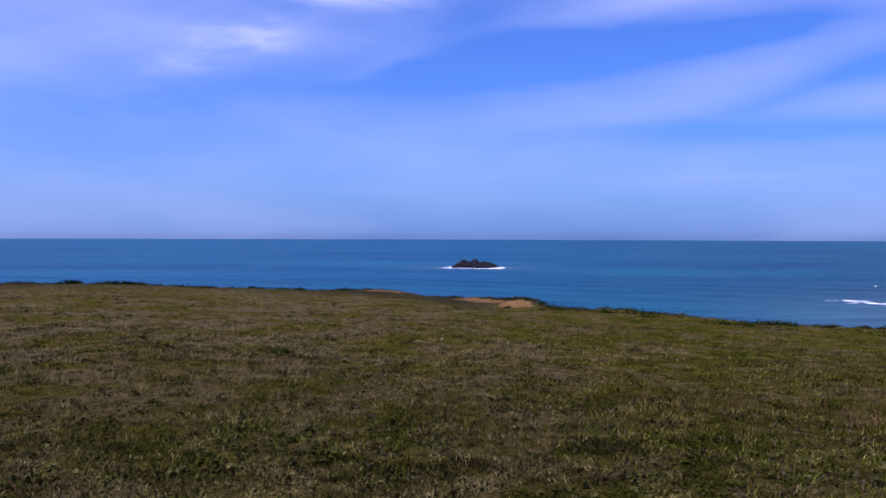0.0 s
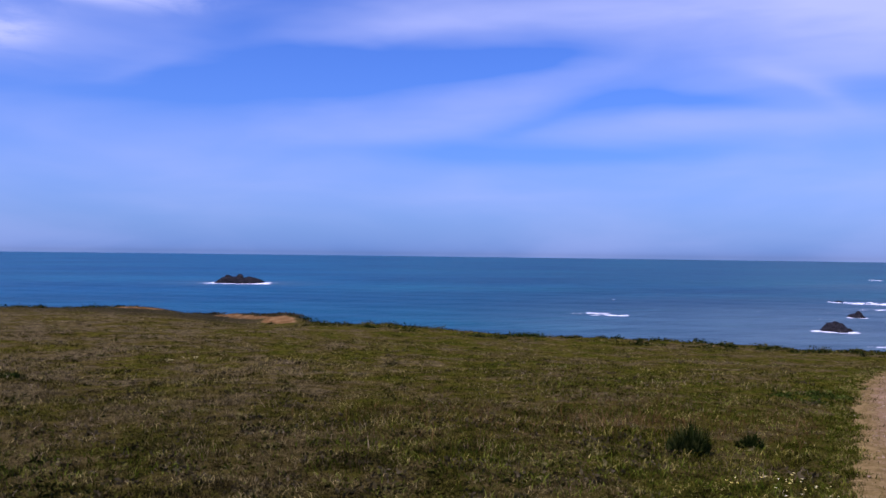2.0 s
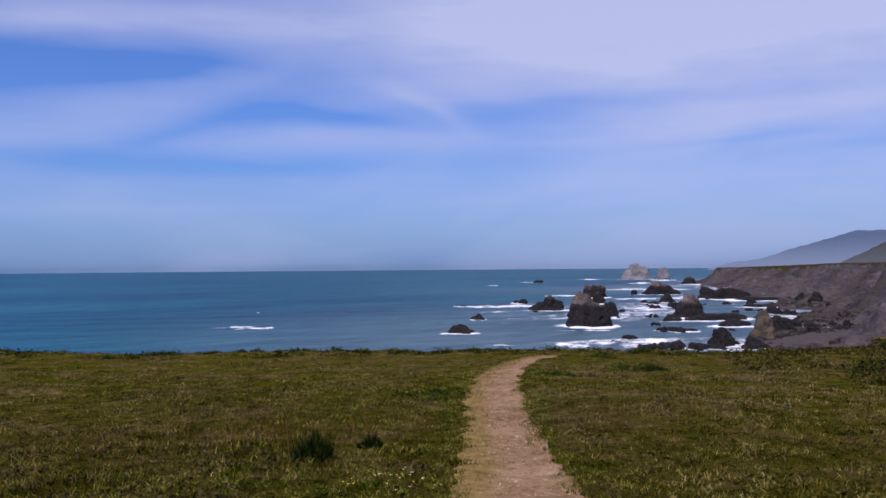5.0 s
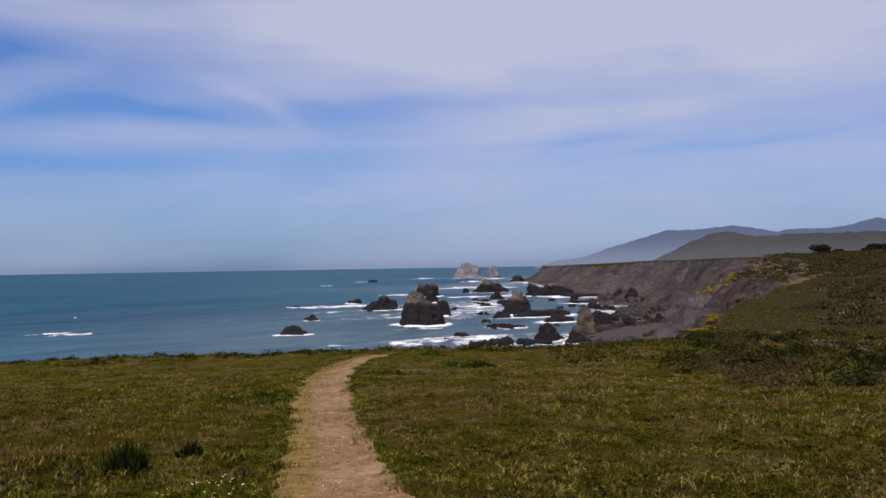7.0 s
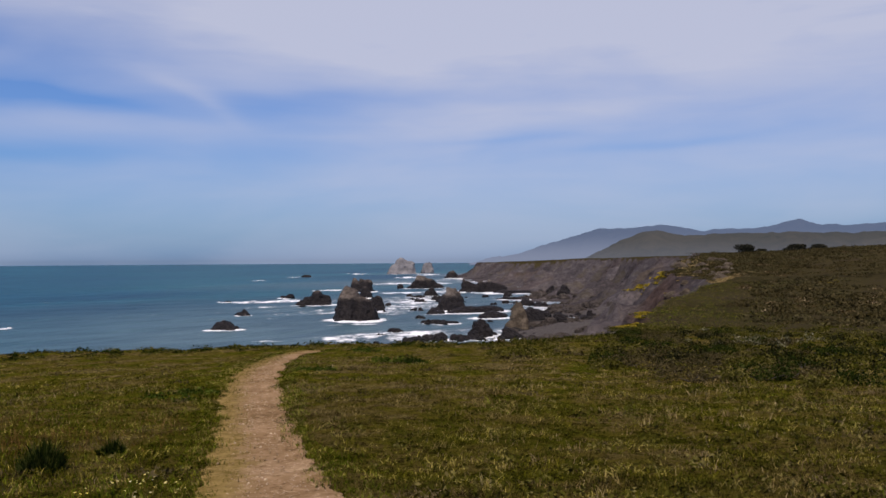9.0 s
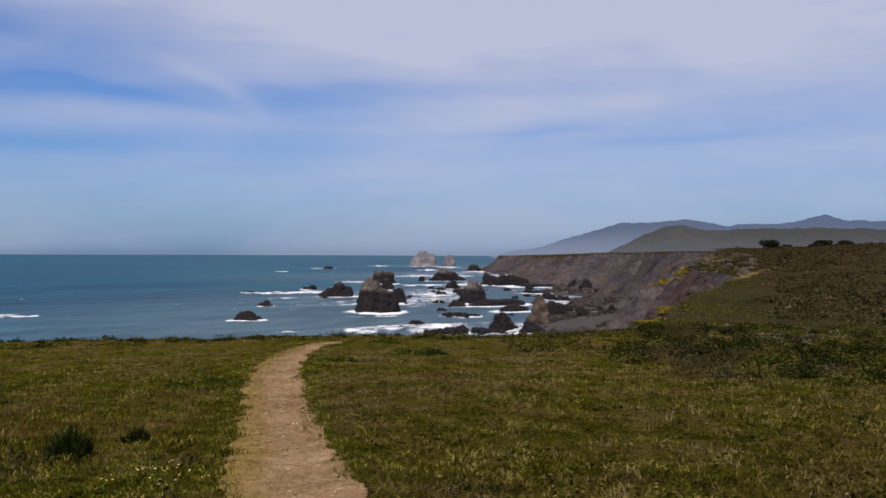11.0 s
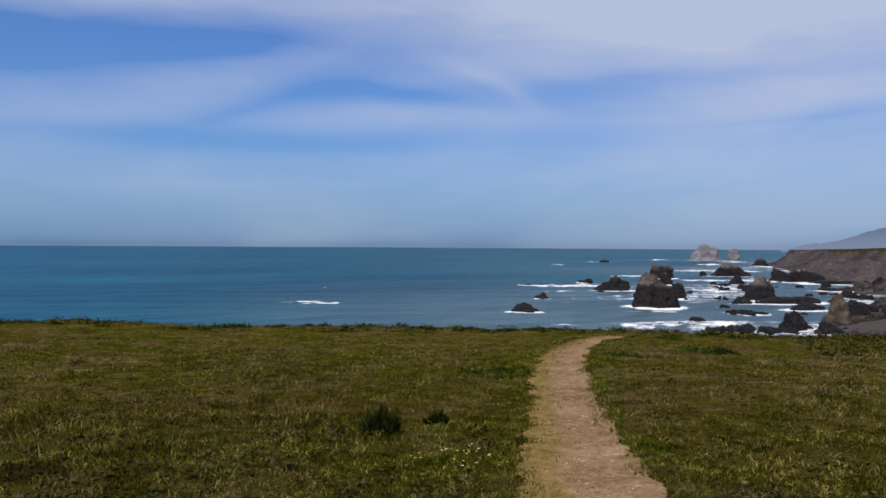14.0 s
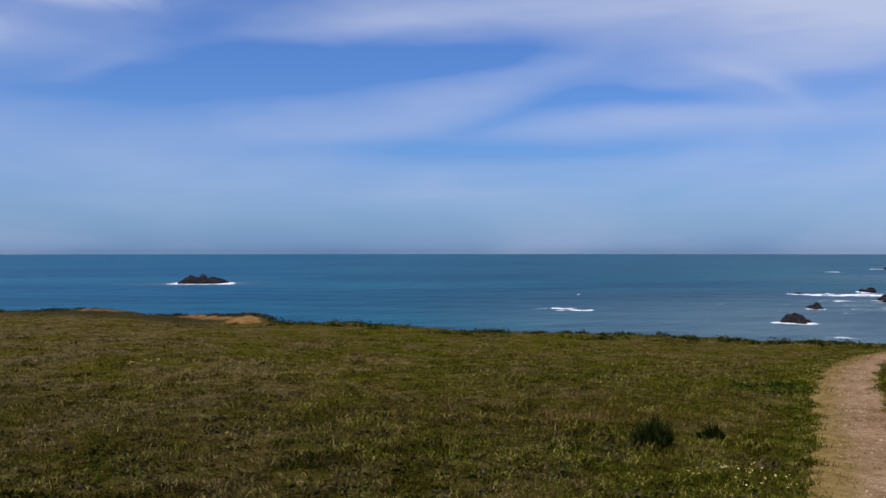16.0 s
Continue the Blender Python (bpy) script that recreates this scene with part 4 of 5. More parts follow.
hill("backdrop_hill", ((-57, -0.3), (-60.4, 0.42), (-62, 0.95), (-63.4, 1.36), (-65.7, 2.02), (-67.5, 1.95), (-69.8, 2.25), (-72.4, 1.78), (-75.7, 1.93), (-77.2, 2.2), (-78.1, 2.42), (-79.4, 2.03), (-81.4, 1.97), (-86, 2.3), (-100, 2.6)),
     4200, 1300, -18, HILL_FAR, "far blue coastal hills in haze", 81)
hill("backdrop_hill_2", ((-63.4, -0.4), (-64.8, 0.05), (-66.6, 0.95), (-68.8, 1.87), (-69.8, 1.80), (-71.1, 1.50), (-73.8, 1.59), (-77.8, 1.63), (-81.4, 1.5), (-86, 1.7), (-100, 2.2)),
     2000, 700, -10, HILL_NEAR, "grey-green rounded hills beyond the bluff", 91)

# ---------------------------------------------------------------- plants
def blades(x, y, z, tall, broad, lean, rng):
    """Bent blades of grass as arrays: two quads each near by, one far off."""
    n = len(x)
    a = rng.uniform(0, 2 * np.pi, n)
    b = rng.uniform(0, 2 * np.pi, n)
    wx, wy = np.cos(a) * broad / 2, np.sin(a) * broad / 2
    lx, ly = np.cos(b) * lean * tall, np.sin(b) * lean * tall
    near = np.hypot(x, y) < 8
    vs, fs, base = [], [], 0
    for pick, rungs in ((near, ((0.0, 1.0), (0.55, 0.8), (1.0, 0.16))), (~near, ((0.0, 1.0), (1.0, 0.3)))):
        m, k = int(pick.sum()), len(rungs)
        v = np.empty((m, 2 * k, 3))
        for i, (t, w) in enumerate(rungs):
            cx, cy, cz = (x + lx * t * t)[pick], (y + ly * t * t)[pick], (z - 0.01 + tall * t * (1 - 0.25 * lean * t))[pick]
            v[:, 2 * i] = np.stack([cx - wx[pick] * w, cy - wy[pick] * w, cz], -1)
            v[:, 2 * i + 1] = np.stack([cx + wx[pick] * w, cy + wy[pick] * w, cz], -1)
        f = np.array([(2 * i, 2 * i + 1, 2 * i + 3, 2 * i + 2) for i in range(k - 1)])[None] + base + 2 * k * np.arange(m)[:, None, None]
        vs.append(v.reshape(-1, 3))
        fs.append(f.reshape(-1, 4))
        base += 2 * k * m
    return np.concatenate(vs), np.concatenate(fs)


def meadow(name, count, mat, label, height_, width_, near, far_, lo, hi, seed, keep=None, clump=0.0, lean=0.95, crowd=1.15):
    rng = np.random.default_rng(seed)
    r = near + (far_ - near) * rng.uniform(0, 1, count) ** crowd
    az = np.radians(rng.uniform(lo, hi, count))
    x, y = -r * np.sin(az), r * np.cos(az)
    if clump:
        k = max(count // (14 if clump < 0.08 else 7), 1)
        pick = rng.integers(0, k, count)
        x, y, r = x[pick] + rng.normal(0, clump, count), y[pick] + rng.normal(0, clump, count), r[pick]
    z, sd, soil = land(x, y)
    gap = trail_gap(x, y) + 0.30 * fbm(x * 1.7, y * 1.7, 4, 5, 0.6)
    ok = (sd > 0.15) & (gap > 0.14 - 0.42 * rng.uniform(0, 1, count) ** 2.2) & (soil < 0.5)
    if keep is not None:
        ok &= keep(x, y, rng)
    x, y, z, r = x[ok], y[ok], z[ok], r[ok]
    n = len(x)
    tuft = 0.72 + 1.5 * np.clip(fbm(x * 1.6, y * 1.6, 4, seed, 0.75) + 0.36, 0, 1) ** 1.8
    short = (smooth(trail_gap(x, y), -0.05, 0.5) * 0.6 + 0.4) * (1 - 0.55 * smooth(r, 9, 28))
    v, f = blades(x, y, z, rng.uniform(0.45, 1.0, n) * height_ * tuft * short, np.maximum(width_, 0.00080 * r) * rng.uniform(0.7, 1.3, n), rng.uniform(0.2, 1.0, n) * lean, rng)
    return tagged(new(name, mesh_from(name, v, f, mat, False)), label, "grass", kind="stuff")


def brownish(x, y, rng):
    """More on the open field left of the trail, in drifts."""
    return fbm(x * 0.35, y * 0.35, 3, 77) + 0.25 * rng.uniform(-1, 1, len(x)) > 0.02


def rusty_drift(x, y, rng):
    return (np.exp(-(((x - 4.6) / 3.2) ** 2 + ((y - 8.8) / 1.7) ** 2)) + 0.35 * fbm(x * 0.5, y * 0.5, 3, 12)) > rng.uniform(0.25, 1.1, len(x))


def green_drift(x, y, rng):
    g = np.exp(-(((x - 4.2) / 1.5) ** 2 + ((y - 6.2) / 1.3) ** 2)) + np.exp(-np.maximum(trail_gap(x, y), 0) / 0.9) + np.exp(-(((x - 7.5) / 2.5) ** 2 + ((y - 10.5) / 2) ** 2)) + 1.1 * fbm(x * 0.4, y * 0.4, 3, 19)
    return g > rng.uniform(0.15, 0.75, len(x))


meadow("meadow_grass", 470000, GRASS, "short olive-green and brown meadow grass", 0.060, 0.0074, 2.9, 34, -92, 36, 1, None, 0.0, 1.3, 1.8)
meadow("meadow_grass", 26000, GRASS, "short olive-brown grass towards the bluff edge", 0.075, 0.02, 30, 52, -9, 36, 2)
meadow("lush_grass", 170000, LUSH, "fresh green grass along the footpath", 0.064, 0.0085, 2.5, 30, -92, 36, 3, green_drift, 0.0, 1.1, 1.6)
meadow("dry_grass", 10500, STRAW, "pale dry grass stalks in loose tufts", 0.075, 0.0035, 2.0, 30, -92, 36, 4, brownish, 0.12, 0.8)
meadow("rusty_grass", 60000, RUSTY, "rust-brown dry grass in a drift beside the tussocks", 0.10, 0.005, 4.0, 18, -70, 10, 5, rusty_drift)


def mounds(name, spots, mat, label, leaf, per, seed, category="shrubs"):
    """Low bushes made of many small leaves: spots as x, y, half width, height."""
    rng = np.random.default_rng(seed)
    s = np.array(spots)
    z, sd, _ = land(s[:, 0], s[:, 1])
    k = len(s)
    u = rng.normal(size=(k, per, 3))
    u /= np.linalg.norm(u, axis=2, keepdims=True)
    u[..., 2] = np.abs(u[..., 2])
    u *= rng.uniform(0.55, 1.08, (k, per, 1)) * (1 + 0.35 * np.sin(3 * np.arctan2(u[..., 1:2], u[..., 0:1]) + rng.uniform(0, 6, (k, 1, 1))))
    c = np.stack([s[:, None, 0] + u[..., 0] * s[:, None, 2], s[:, None, 1] + u[..., 1] * s[:, None, 2], z[:, None] - 0.03 + u[..., 2] * s[:, None, 3]], -1).reshape(-1, 3)
    size = (leaf * (0.6 + 0.8 * rng.uniform(size=(k, per))) * np.maximum(1, s[:, None, 2] / s[:, 2].mean()) ** 0.5).reshape(-1, 1)
    a = rng.normal(size=c.shape)
    a /= np.linalg.norm(a, axis=1, keepdims=True)
    b = np.cross(a, rng.normal(size=c.shape))
    b /= np.linalg.norm(b, axis=1, keepdims=True)
    v = np.stack([c - a * size, c - b * size * 0.5, c + a * size, c + b * size * 0.5], 1).reshape(-1, 3)
    f = np.arange(len(v)).reshape(-1, 4)
    return tagged(new(name, mesh_from(name, v, f, mat, False)), label, category, kind="stuff")


def scatter(count, lo, hi, near, far_, size, tall, seed, want=None, grow=0.0):
    rng = np.random.default_rng(seed)
    out = []
    az = np.radians(rng.uniform(lo, hi, count))
    d = near * (far_ / near) ** rng.uniform(0, 1, count)
    x, y = -d * np.sin(az), d * np.cos(az)
    _, sd, soil = land(x, y)
    gap = trail_gap(x, y)
    for k in range(count):
        if sd[k] > 0.2 and gap[k] > 0.3 and soil[k] < 0.5 and (want is None or want(sd[k], x[k], y[k])):
            w = size * rng.uniform(0.5, 1.5) * (1 + grow * d[k])
            out.append((x[k], y[k], w, w * tall * rng.uniform(0.6, 1.3)))
    return out


near_rim = lambda sd, x, y: sd < 2.6 and not (-0.06 < x / y < 0.115 and random.random() < 0.85)
drift = lambda sd, x, y: float(fbm(np.array([x * 0.16]), np.array([y * 0.16]), 3, 33)[0]) + random.uniform(-0.2, 0.2) > 0.0
def slope_scrub(sd, x, y):
    """Patchy, and off the smooth green slope by the cove."""
    az, d = math.degrees(math.atan2(-x, y)), math.hypot(x, y)
    return not (az > -75.2 + 1.2 * random.uniform(-1, 1) and 46 < d < 102) and float(fbm(np.array([x * 0.05]), np.array([y * 0.05]), 3, 35)[0]) + random.uniform(-0.22, 0.22) > -0.14


LUSH_SPOTS = ((16.5, 12.2, 0.36), (12.8, 11.7, 0.2), (21.1, 17.1, 0.28), (11.75, 29.4, 0.34), (8.6, 10.2, 0.2))
mounds("rim_scrub", scatter(3800, -68, 36, 27, 56, 0.26, 0.34, 11, near_rim), SCRUB, "dark low scrub along the rim of the bluff", 0.034, 70, 21)
mounds("rim_scrub", scatter(1500, -68, 36, 27, 56, 0.30, 0.42, 61, near_rim), TUSSOCK, "near-black low scrub along the rim of the bluff", 0.036, 80, 62)
mounds("bank_scrub", [(-d * math.sin(radians(a)), d * math.cos(radians(a)), w, 0.24 * w) for a, d, w in [(random.choice((random.uniform(-5.9, -2.8), random.uniform(-5.9, -2.8), random.uniform(-1.2, 0.7))), random.uniform(41, 52), random.uniform(0.2, 0.5)) for _ in range(300)]
                      if 0.1 < float(land(np.array([-d * math.sin(radians(a))]), np.array([d * math.cos(radians(a))]))[1][0]) < 1.7],
       HEATH, "dark heath on the bare bank at the point", 0.05, 60, 29)
mounds("rim_bushes", [(-d * math.sin(radians(a)), d * math.cos(radians(a)), w, 0.55 * w) for a, d, w in ((23.9, 44, 0.35), (23.5, 44.3, 0.3), (21.9, 44.5, 0.3), (21.4, 44, 0.25), (20.8, 44, 0.35), (20.4, 43.6, 0.3), (20.0, 43.8, 0.3), (19.6, 43.5, 0.22), (12.8, 45, 0.22), (6.6, 48.5, 0.4), (6.1, 49, 0.3))],
       TUSSOCK, "dark bushes standing on the rim of the bluff", 0.045, 260, 30)
mounds("field_heath", scatter(1500, -92, 36, 5, 36, 0.13, 0.48, 32, lambda sd, x, y: float(fbm(np.array([x * 0.3]), np.array([y * 0.3]), 3, 36)[0]) > 0.02), HEATH, "brown dead clumps scattered in the meadow", 0.020, 60, 33)
mounds("rough_heath", scatter(700, -92, -60, 5, 24, 0.12, 0.52, 34), SCRUB, "dark brown-green clumps in the rougher grass", 0.020, 60, 34)
mounds("field_clods", scatter(900, -30, 36, 4.5, 28, 0.12, 0.48, 37), SCRUB, "dark clods of growth in the open field", 0.018, 60, 38)
mounds("field_scrub", scatter(1200, -92, 36, 6, 40, 0.11, 0.52, 12), SCRUB, "small dark clumps scattered in the meadow", 0.022, 50, 22)
def slope_fade(x, y, rng):
    """Thinning out towards the scrub."""
    az = np.degrees(np.arctan2(x, y))
    return smooth(79.0 + 5 * fbm(x / 9, y / 9, 3, 66) - az, 0, 6) > rng.uniform(0, 1, len(x))


meadow("slope_grass", 16000, LUSH, "smooth green grass on the slope above the cove", 0.12, 0.05, 45, 104, -79, -66.5, 8, slope_fade)
meadow("slope_grass", 26000, GRASS, "olive grass on the slope above the cove", 0.12, 0.05, 45, 110, -82, -66.5, 9, slope_fade)
mounds("gully_scrub", scatter(760, -92, -68, 20, 50, 0.34, 0.50, 13, drift) + scatter(240, -71, -59, 23, 44, 0.26, 0.46, 44), SCRUB, "dark green scrub in the dip before the hillside", 0.034, 130, 23)
mounds("gully_heath", scatter(130, -92, -58, 21, 66, 0.30, 0.40, 14), HEATH, "brown heath between the scrub", 0.05, 60, 24)
mounds("hillside_scrub", scatter(900, -92, -66, 52, 230, 0.62, 0.11, 15, slope_scrub, 0.008) + scatter(800, -92, -70.5, 104, 195, 0.66, 0.11, 18, slope_scrub, 0.008), HILL_SCRUB, "patchy dark scrub over the far hillside", 0.13, 70, 25)
mounds("hillside_heath", scatter(800, -92, -66, 48, 230, 0.66, 0.09, 16, slope_scrub, 0.008) + scatter(700, -92, -70.5, 104, 195, 0.70, 0.09, 19, slope_scrub, 0.008) + scatter(500, -92, -73.5, 116, 168, 0.70, 0.09, 20, None, 0.008), HEATH, "brown heath over the far hillside", 0.13, 64, 26)
mounds("hill_bushes", scatter(150, -92, -72.5, 56, 200, 0.8, 0.34, 52, slope_scrub, 0.006), HEATH, "dark rounded bushes scattered on the hillside", 0.12, 170, 53)
mounds("pale_bushes", scatter(150, -92, -71.5, 60, 180, 0.5, 0.30, 54, slope_scrub, 0.006), THATCH, "pale dry bushes scattered on the hillside", 0.09, 110, 55)


def along(x0, y0, x1, y1, count, spread, size):
    """Mats strewn along a line: place, half width, height."""
    out = []
    for _ in range(count):
        t = random.random()
        out.append((x0 + (x1 - x0) * t + random.gauss(0, spread), y0 + (y1 - y0) * t + random.gauss(0, spread), size * random.uniform(0.5, 1.5), 0.35 * size))
    return out


mounds("yellow_flowers", along(41.4, 17.3, 57.5, 22.2, 90, 0.22, 0.17) + along(97, 18.0, 101, 17.0, 5, 0.6, 0.20), BLOOM, "yellow blooming mats on the cliff edge", 0.055, 120, 27, "flowers")
mounds("yellow_flowers", along(196, 78, 172, 61, 130, 1.2, 0.85), BLOOM, "yellow blooming mats on the far cliff face", 0.20, 70, 57, "flowers")
mounds("dry_mats", along(176, 63, 122, 38, 70, 1.8, 0.45) + along(130, 45, 112, 36.6, 60, 1.2, 0.35), STRAW, "tan dry mats between the outcrops on the rim", 0.09, 60, 56, "grass")
SCAR = [(random.gauss(0, 0.25) + 104 + 18 * k / 60, random.gauss(0, 0.25) - (73.1 + 2.2 * k / 60), 0) for k in range(60)]
mounds("pale_scar", [(-d * math.sin(radians(a)), d * math.cos(radians(a)), 0.32, 0.14) for d, a, _ in SCAR], STRAW, "pale dry strip of old track across the hillside", 0.09, 36, 31, "grass")
mounds("dark_scrub", scatter(115, -92, -67, 20, 44, 0.35, 0.55, 41), material("black_scrub", plant_look((0.0, (0.006, 0.007, 0.003)), (0.6, (0.015, 0.016, 0.006)), (1.0, (0.046, 0.044, 0.018)))), "near-black low shrubs in the dip", 0.035, 320, 42)
mounds("lush_clumps", [(x + random.gauss(0, 0.25), y + random.gauss(0, 0.25), w * random.uniform(0.7, 1.2), w * 0.45) for x, y, w in LUSH_SPOTS for _ in range(5)], material("fresh_leaf", plant_look((0.0, (0.012, 0.020, 0.003)), (0.6, (0.030, 0.046, 0.006)), (1.0, (0.070, 0.092, 0.016)))), "fresh green leafy clumps in the meadow", 0.028, 160, 43)
mounds("pale_scrub", [(31.6 + random.gauss(0, 1.1), 7.4 + random.gauss(0, 0.7), 0.20, 0.26) for _ in range(16)] + scatter(22, -84, -64, 30, 46, 0.2, 0.6, 17), material("silver_scrub", plant_look((0.0, (0.05, 0.05, 0.025)), (0.6, (0.11, 0.105, 0.06)), (1.0, (0.24, 0.23, 0.16)))), "silvery pale shrubs among the scrub", 0.04, 60, 28)


# ---------------------------------------------------------------- single dark shrubs in the dip
def shrub_mesh(seed, wide, tall, leaf, count, mat):
    rng = np.random.default_rng(seed)
    lobe = rng.uniform(-0.45, 0.45, (7, 2)) * wide
    pick = rng.integers(0, 7, count)
    u = rng.normal(size=(count, 3))
    u /= np.linalg.norm(u, axis=1, keepdims=True)
    u *= rng.uniform(0.5, 1.0, (count, 1)) * np.array((0.32 * wide, 0.3 * wide, 0.62 * tall)) * rng.uniform(0.6, 1.2, 7)[pick][:, None]
    c = u + np.stack([lobe[pick, 0], lobe[pick, 1], np.full(count, 0.36 * tall)], -1)
    c[:, 2] = np.maximum(c[:, 2], 0.01)
    a, b = rng.normal(size=c.shape), rng.normal(size=c.shape)
    a, b = a / np.linalg.norm(a, axis=1, keepdims=True) * leaf, b / np.linalg.norm(b, axis=1, keepdims=True) * leaf * 0.55
    v = np.stack([c - a, c - b, c + a, c + b], 1).reshape(-1, 3)
    return mesh_from("leaf_mass", v, np.arange(len(v)).reshape(-1, 4), mat, False)


def low_shrub(seed, wide, tall, mat, label):
    ob = new("low_shrub")
    crown = new("leaf_mass", shrub_mesh(seed, wide, tall, 0.03, 900, mat))
    crown.parent = ob
    tagged(crown, kind="stuff")
    rng = np.random.default_rng(seed + 5)
    bm = bmesh.new()
    for _ in range(5):
        tip = Vector((rng.uniform(-0.4, 0.4) * wide, rng.uniform(-0.3, 0.3) * wide, tall * 0.4))
        bmesh.ops.create_cone(bm, cap_ends=True, segments=5, radius1=0.012, radius2=0.005, depth=tip.length, matrix=Matrix.Translation(tip / 2) @ tip.to_track_quat("Z", "Y").to_matrix().to_4x4())
    part("stem", bm, BARK, ob)
    return tagged(ob, label, "shrub", "shrubs in the dip")


SHRUBS = [low_shrub(401, 0.9, 0.32, TUSSOCK, "dark green low shrub among dry grass"), low_shrub(402, 0.7, 0.26, SCRUB, "olive low shrub among dry grass"), low_shrub(403, 1.1, 0.30, HEATH, "brown low heather shrub among dry grass")]
SPOTS = [(18.5, 7.6), (17.4, 7.3), (14.8, 4.6), (15.2, 4.1), (16.9, 5.6), (16.0, 3.7), (16.8, 3.4), (16.2, 2.2), (15.0, 2.5), (32.0, 7.8), (27.1, 7.2), (29.4, 8.2), (30.0, 5.9), (24.5, 5.2), (25.2, 9.1), (21.4, 8.0), (25.6, 4.1), (20.7, 5.1), (24.4, 7.2)]
SPOTS += [(d * math.sin(radians(a)), d * math.cos(radians(a))) for a, d in [(random.uniform(67, 88), random.uniform(19, 40)) for _ in range(44)]]
for k, (x, y) in enumerate(SPOTS):
    at = pose(x, y, ground_z(x, y) - 0.02, 0, 0, random.uniform(0, 360))
    if k < 3:
        SHRUBS[k].matrix_basis = at
    else:
        copy_thing(SHRUBS[(k * 7 + k // 3) % 3], at)


def thatch_patch(x, y, rng):
    """Grey-brown dead growth, in patches."""
    return fbm(x * 0.45, y * 0.45, 4, 57, 0.6) + 0.18 * smooth(-x, -8, 6) + 0.12 * smooth(x, 9, 14) > rng.uniform(0.02, 0.30, len(x))


def right_side(x, y, rng):
    return (smooth(np.degrees(np.arctan2(x, y)), 52, 70) > rng.uniform(0, 1, len(x))) & (fbm(x * 0.7, y * 0.7, 3, 59) > -0.08)


meadow("dead_thatch", 110000, THATCH, "grey-brown dead growth matted in the meadow", 0.06, 0.006, 3.0, 26, -92, 36, 6, thatch_patch, 0.09, 1.5, 1.5)
meadow("dead_stalks", 6000, STRAW, "tall pale dead stalks in the rougher grass", 0.085, 0.004, 4.5, 20, -90, -45, 7, right_side, 0.07, 0.7)


def wildflowers(spots, label, seed, size):
    """Small open flowers, each five petals on a stalk."""
    rng = np.random.default_rng(seed)
    v, f = [], []
    for x, y, spread, n in spots:
        for _ in range(n):
            px, py = x + rng.normal(0, spread), y + rng.normal(0, spread * 0.6)
            pz = ground_z(px, py) + rng.uniform(0.035, 0.07)
            s, turn = size * rng.uniform(0.7, 1.3), rng.uniform(0, 6.3)
            for k in range(5):
                a = turn + k * 2 * math.pi / 5
                base = len(v)
                v += [(px, py, pz), (px + s * math.cos(a - 0.5), py + s * math.sin(a - 0.5), pz + 0.35 * s), (px + 1.3 * s * math.cos(a), py + 1.3 * s * math.sin(a), pz + 0.5 * s),
                      (px + s * math.cos(a + 0.5), py + s * math.sin(a + 0.5), pz + 0.35 * s)]
                f.append((base, base + 1, base + 2, base + 3))
    return tagged(new("wildflowers", mesh_from("wildflowers", v, f, PETAL, False)), label, "flowers", kind="stuff")


wildflowers(((4.22, 5.45, 0.22, 11), (4.5, 5.62, 0.2, 8), (4.42, 5.22, 0.26, 13)), "pale yellow wildflowers in the grass by the footpath", 41, 0.008)
wildflowers(((-0.47, 15.7, 0.05, 8), (-0.08, 16.2, 0.10, 9), (-11.4, 23.7, 0.2, 12), (-7.05, 31, 0.3, 14), (-4.4, 30, 0.3, 8)), "white wildflower patches far out in the meadow", 42, 0.013)


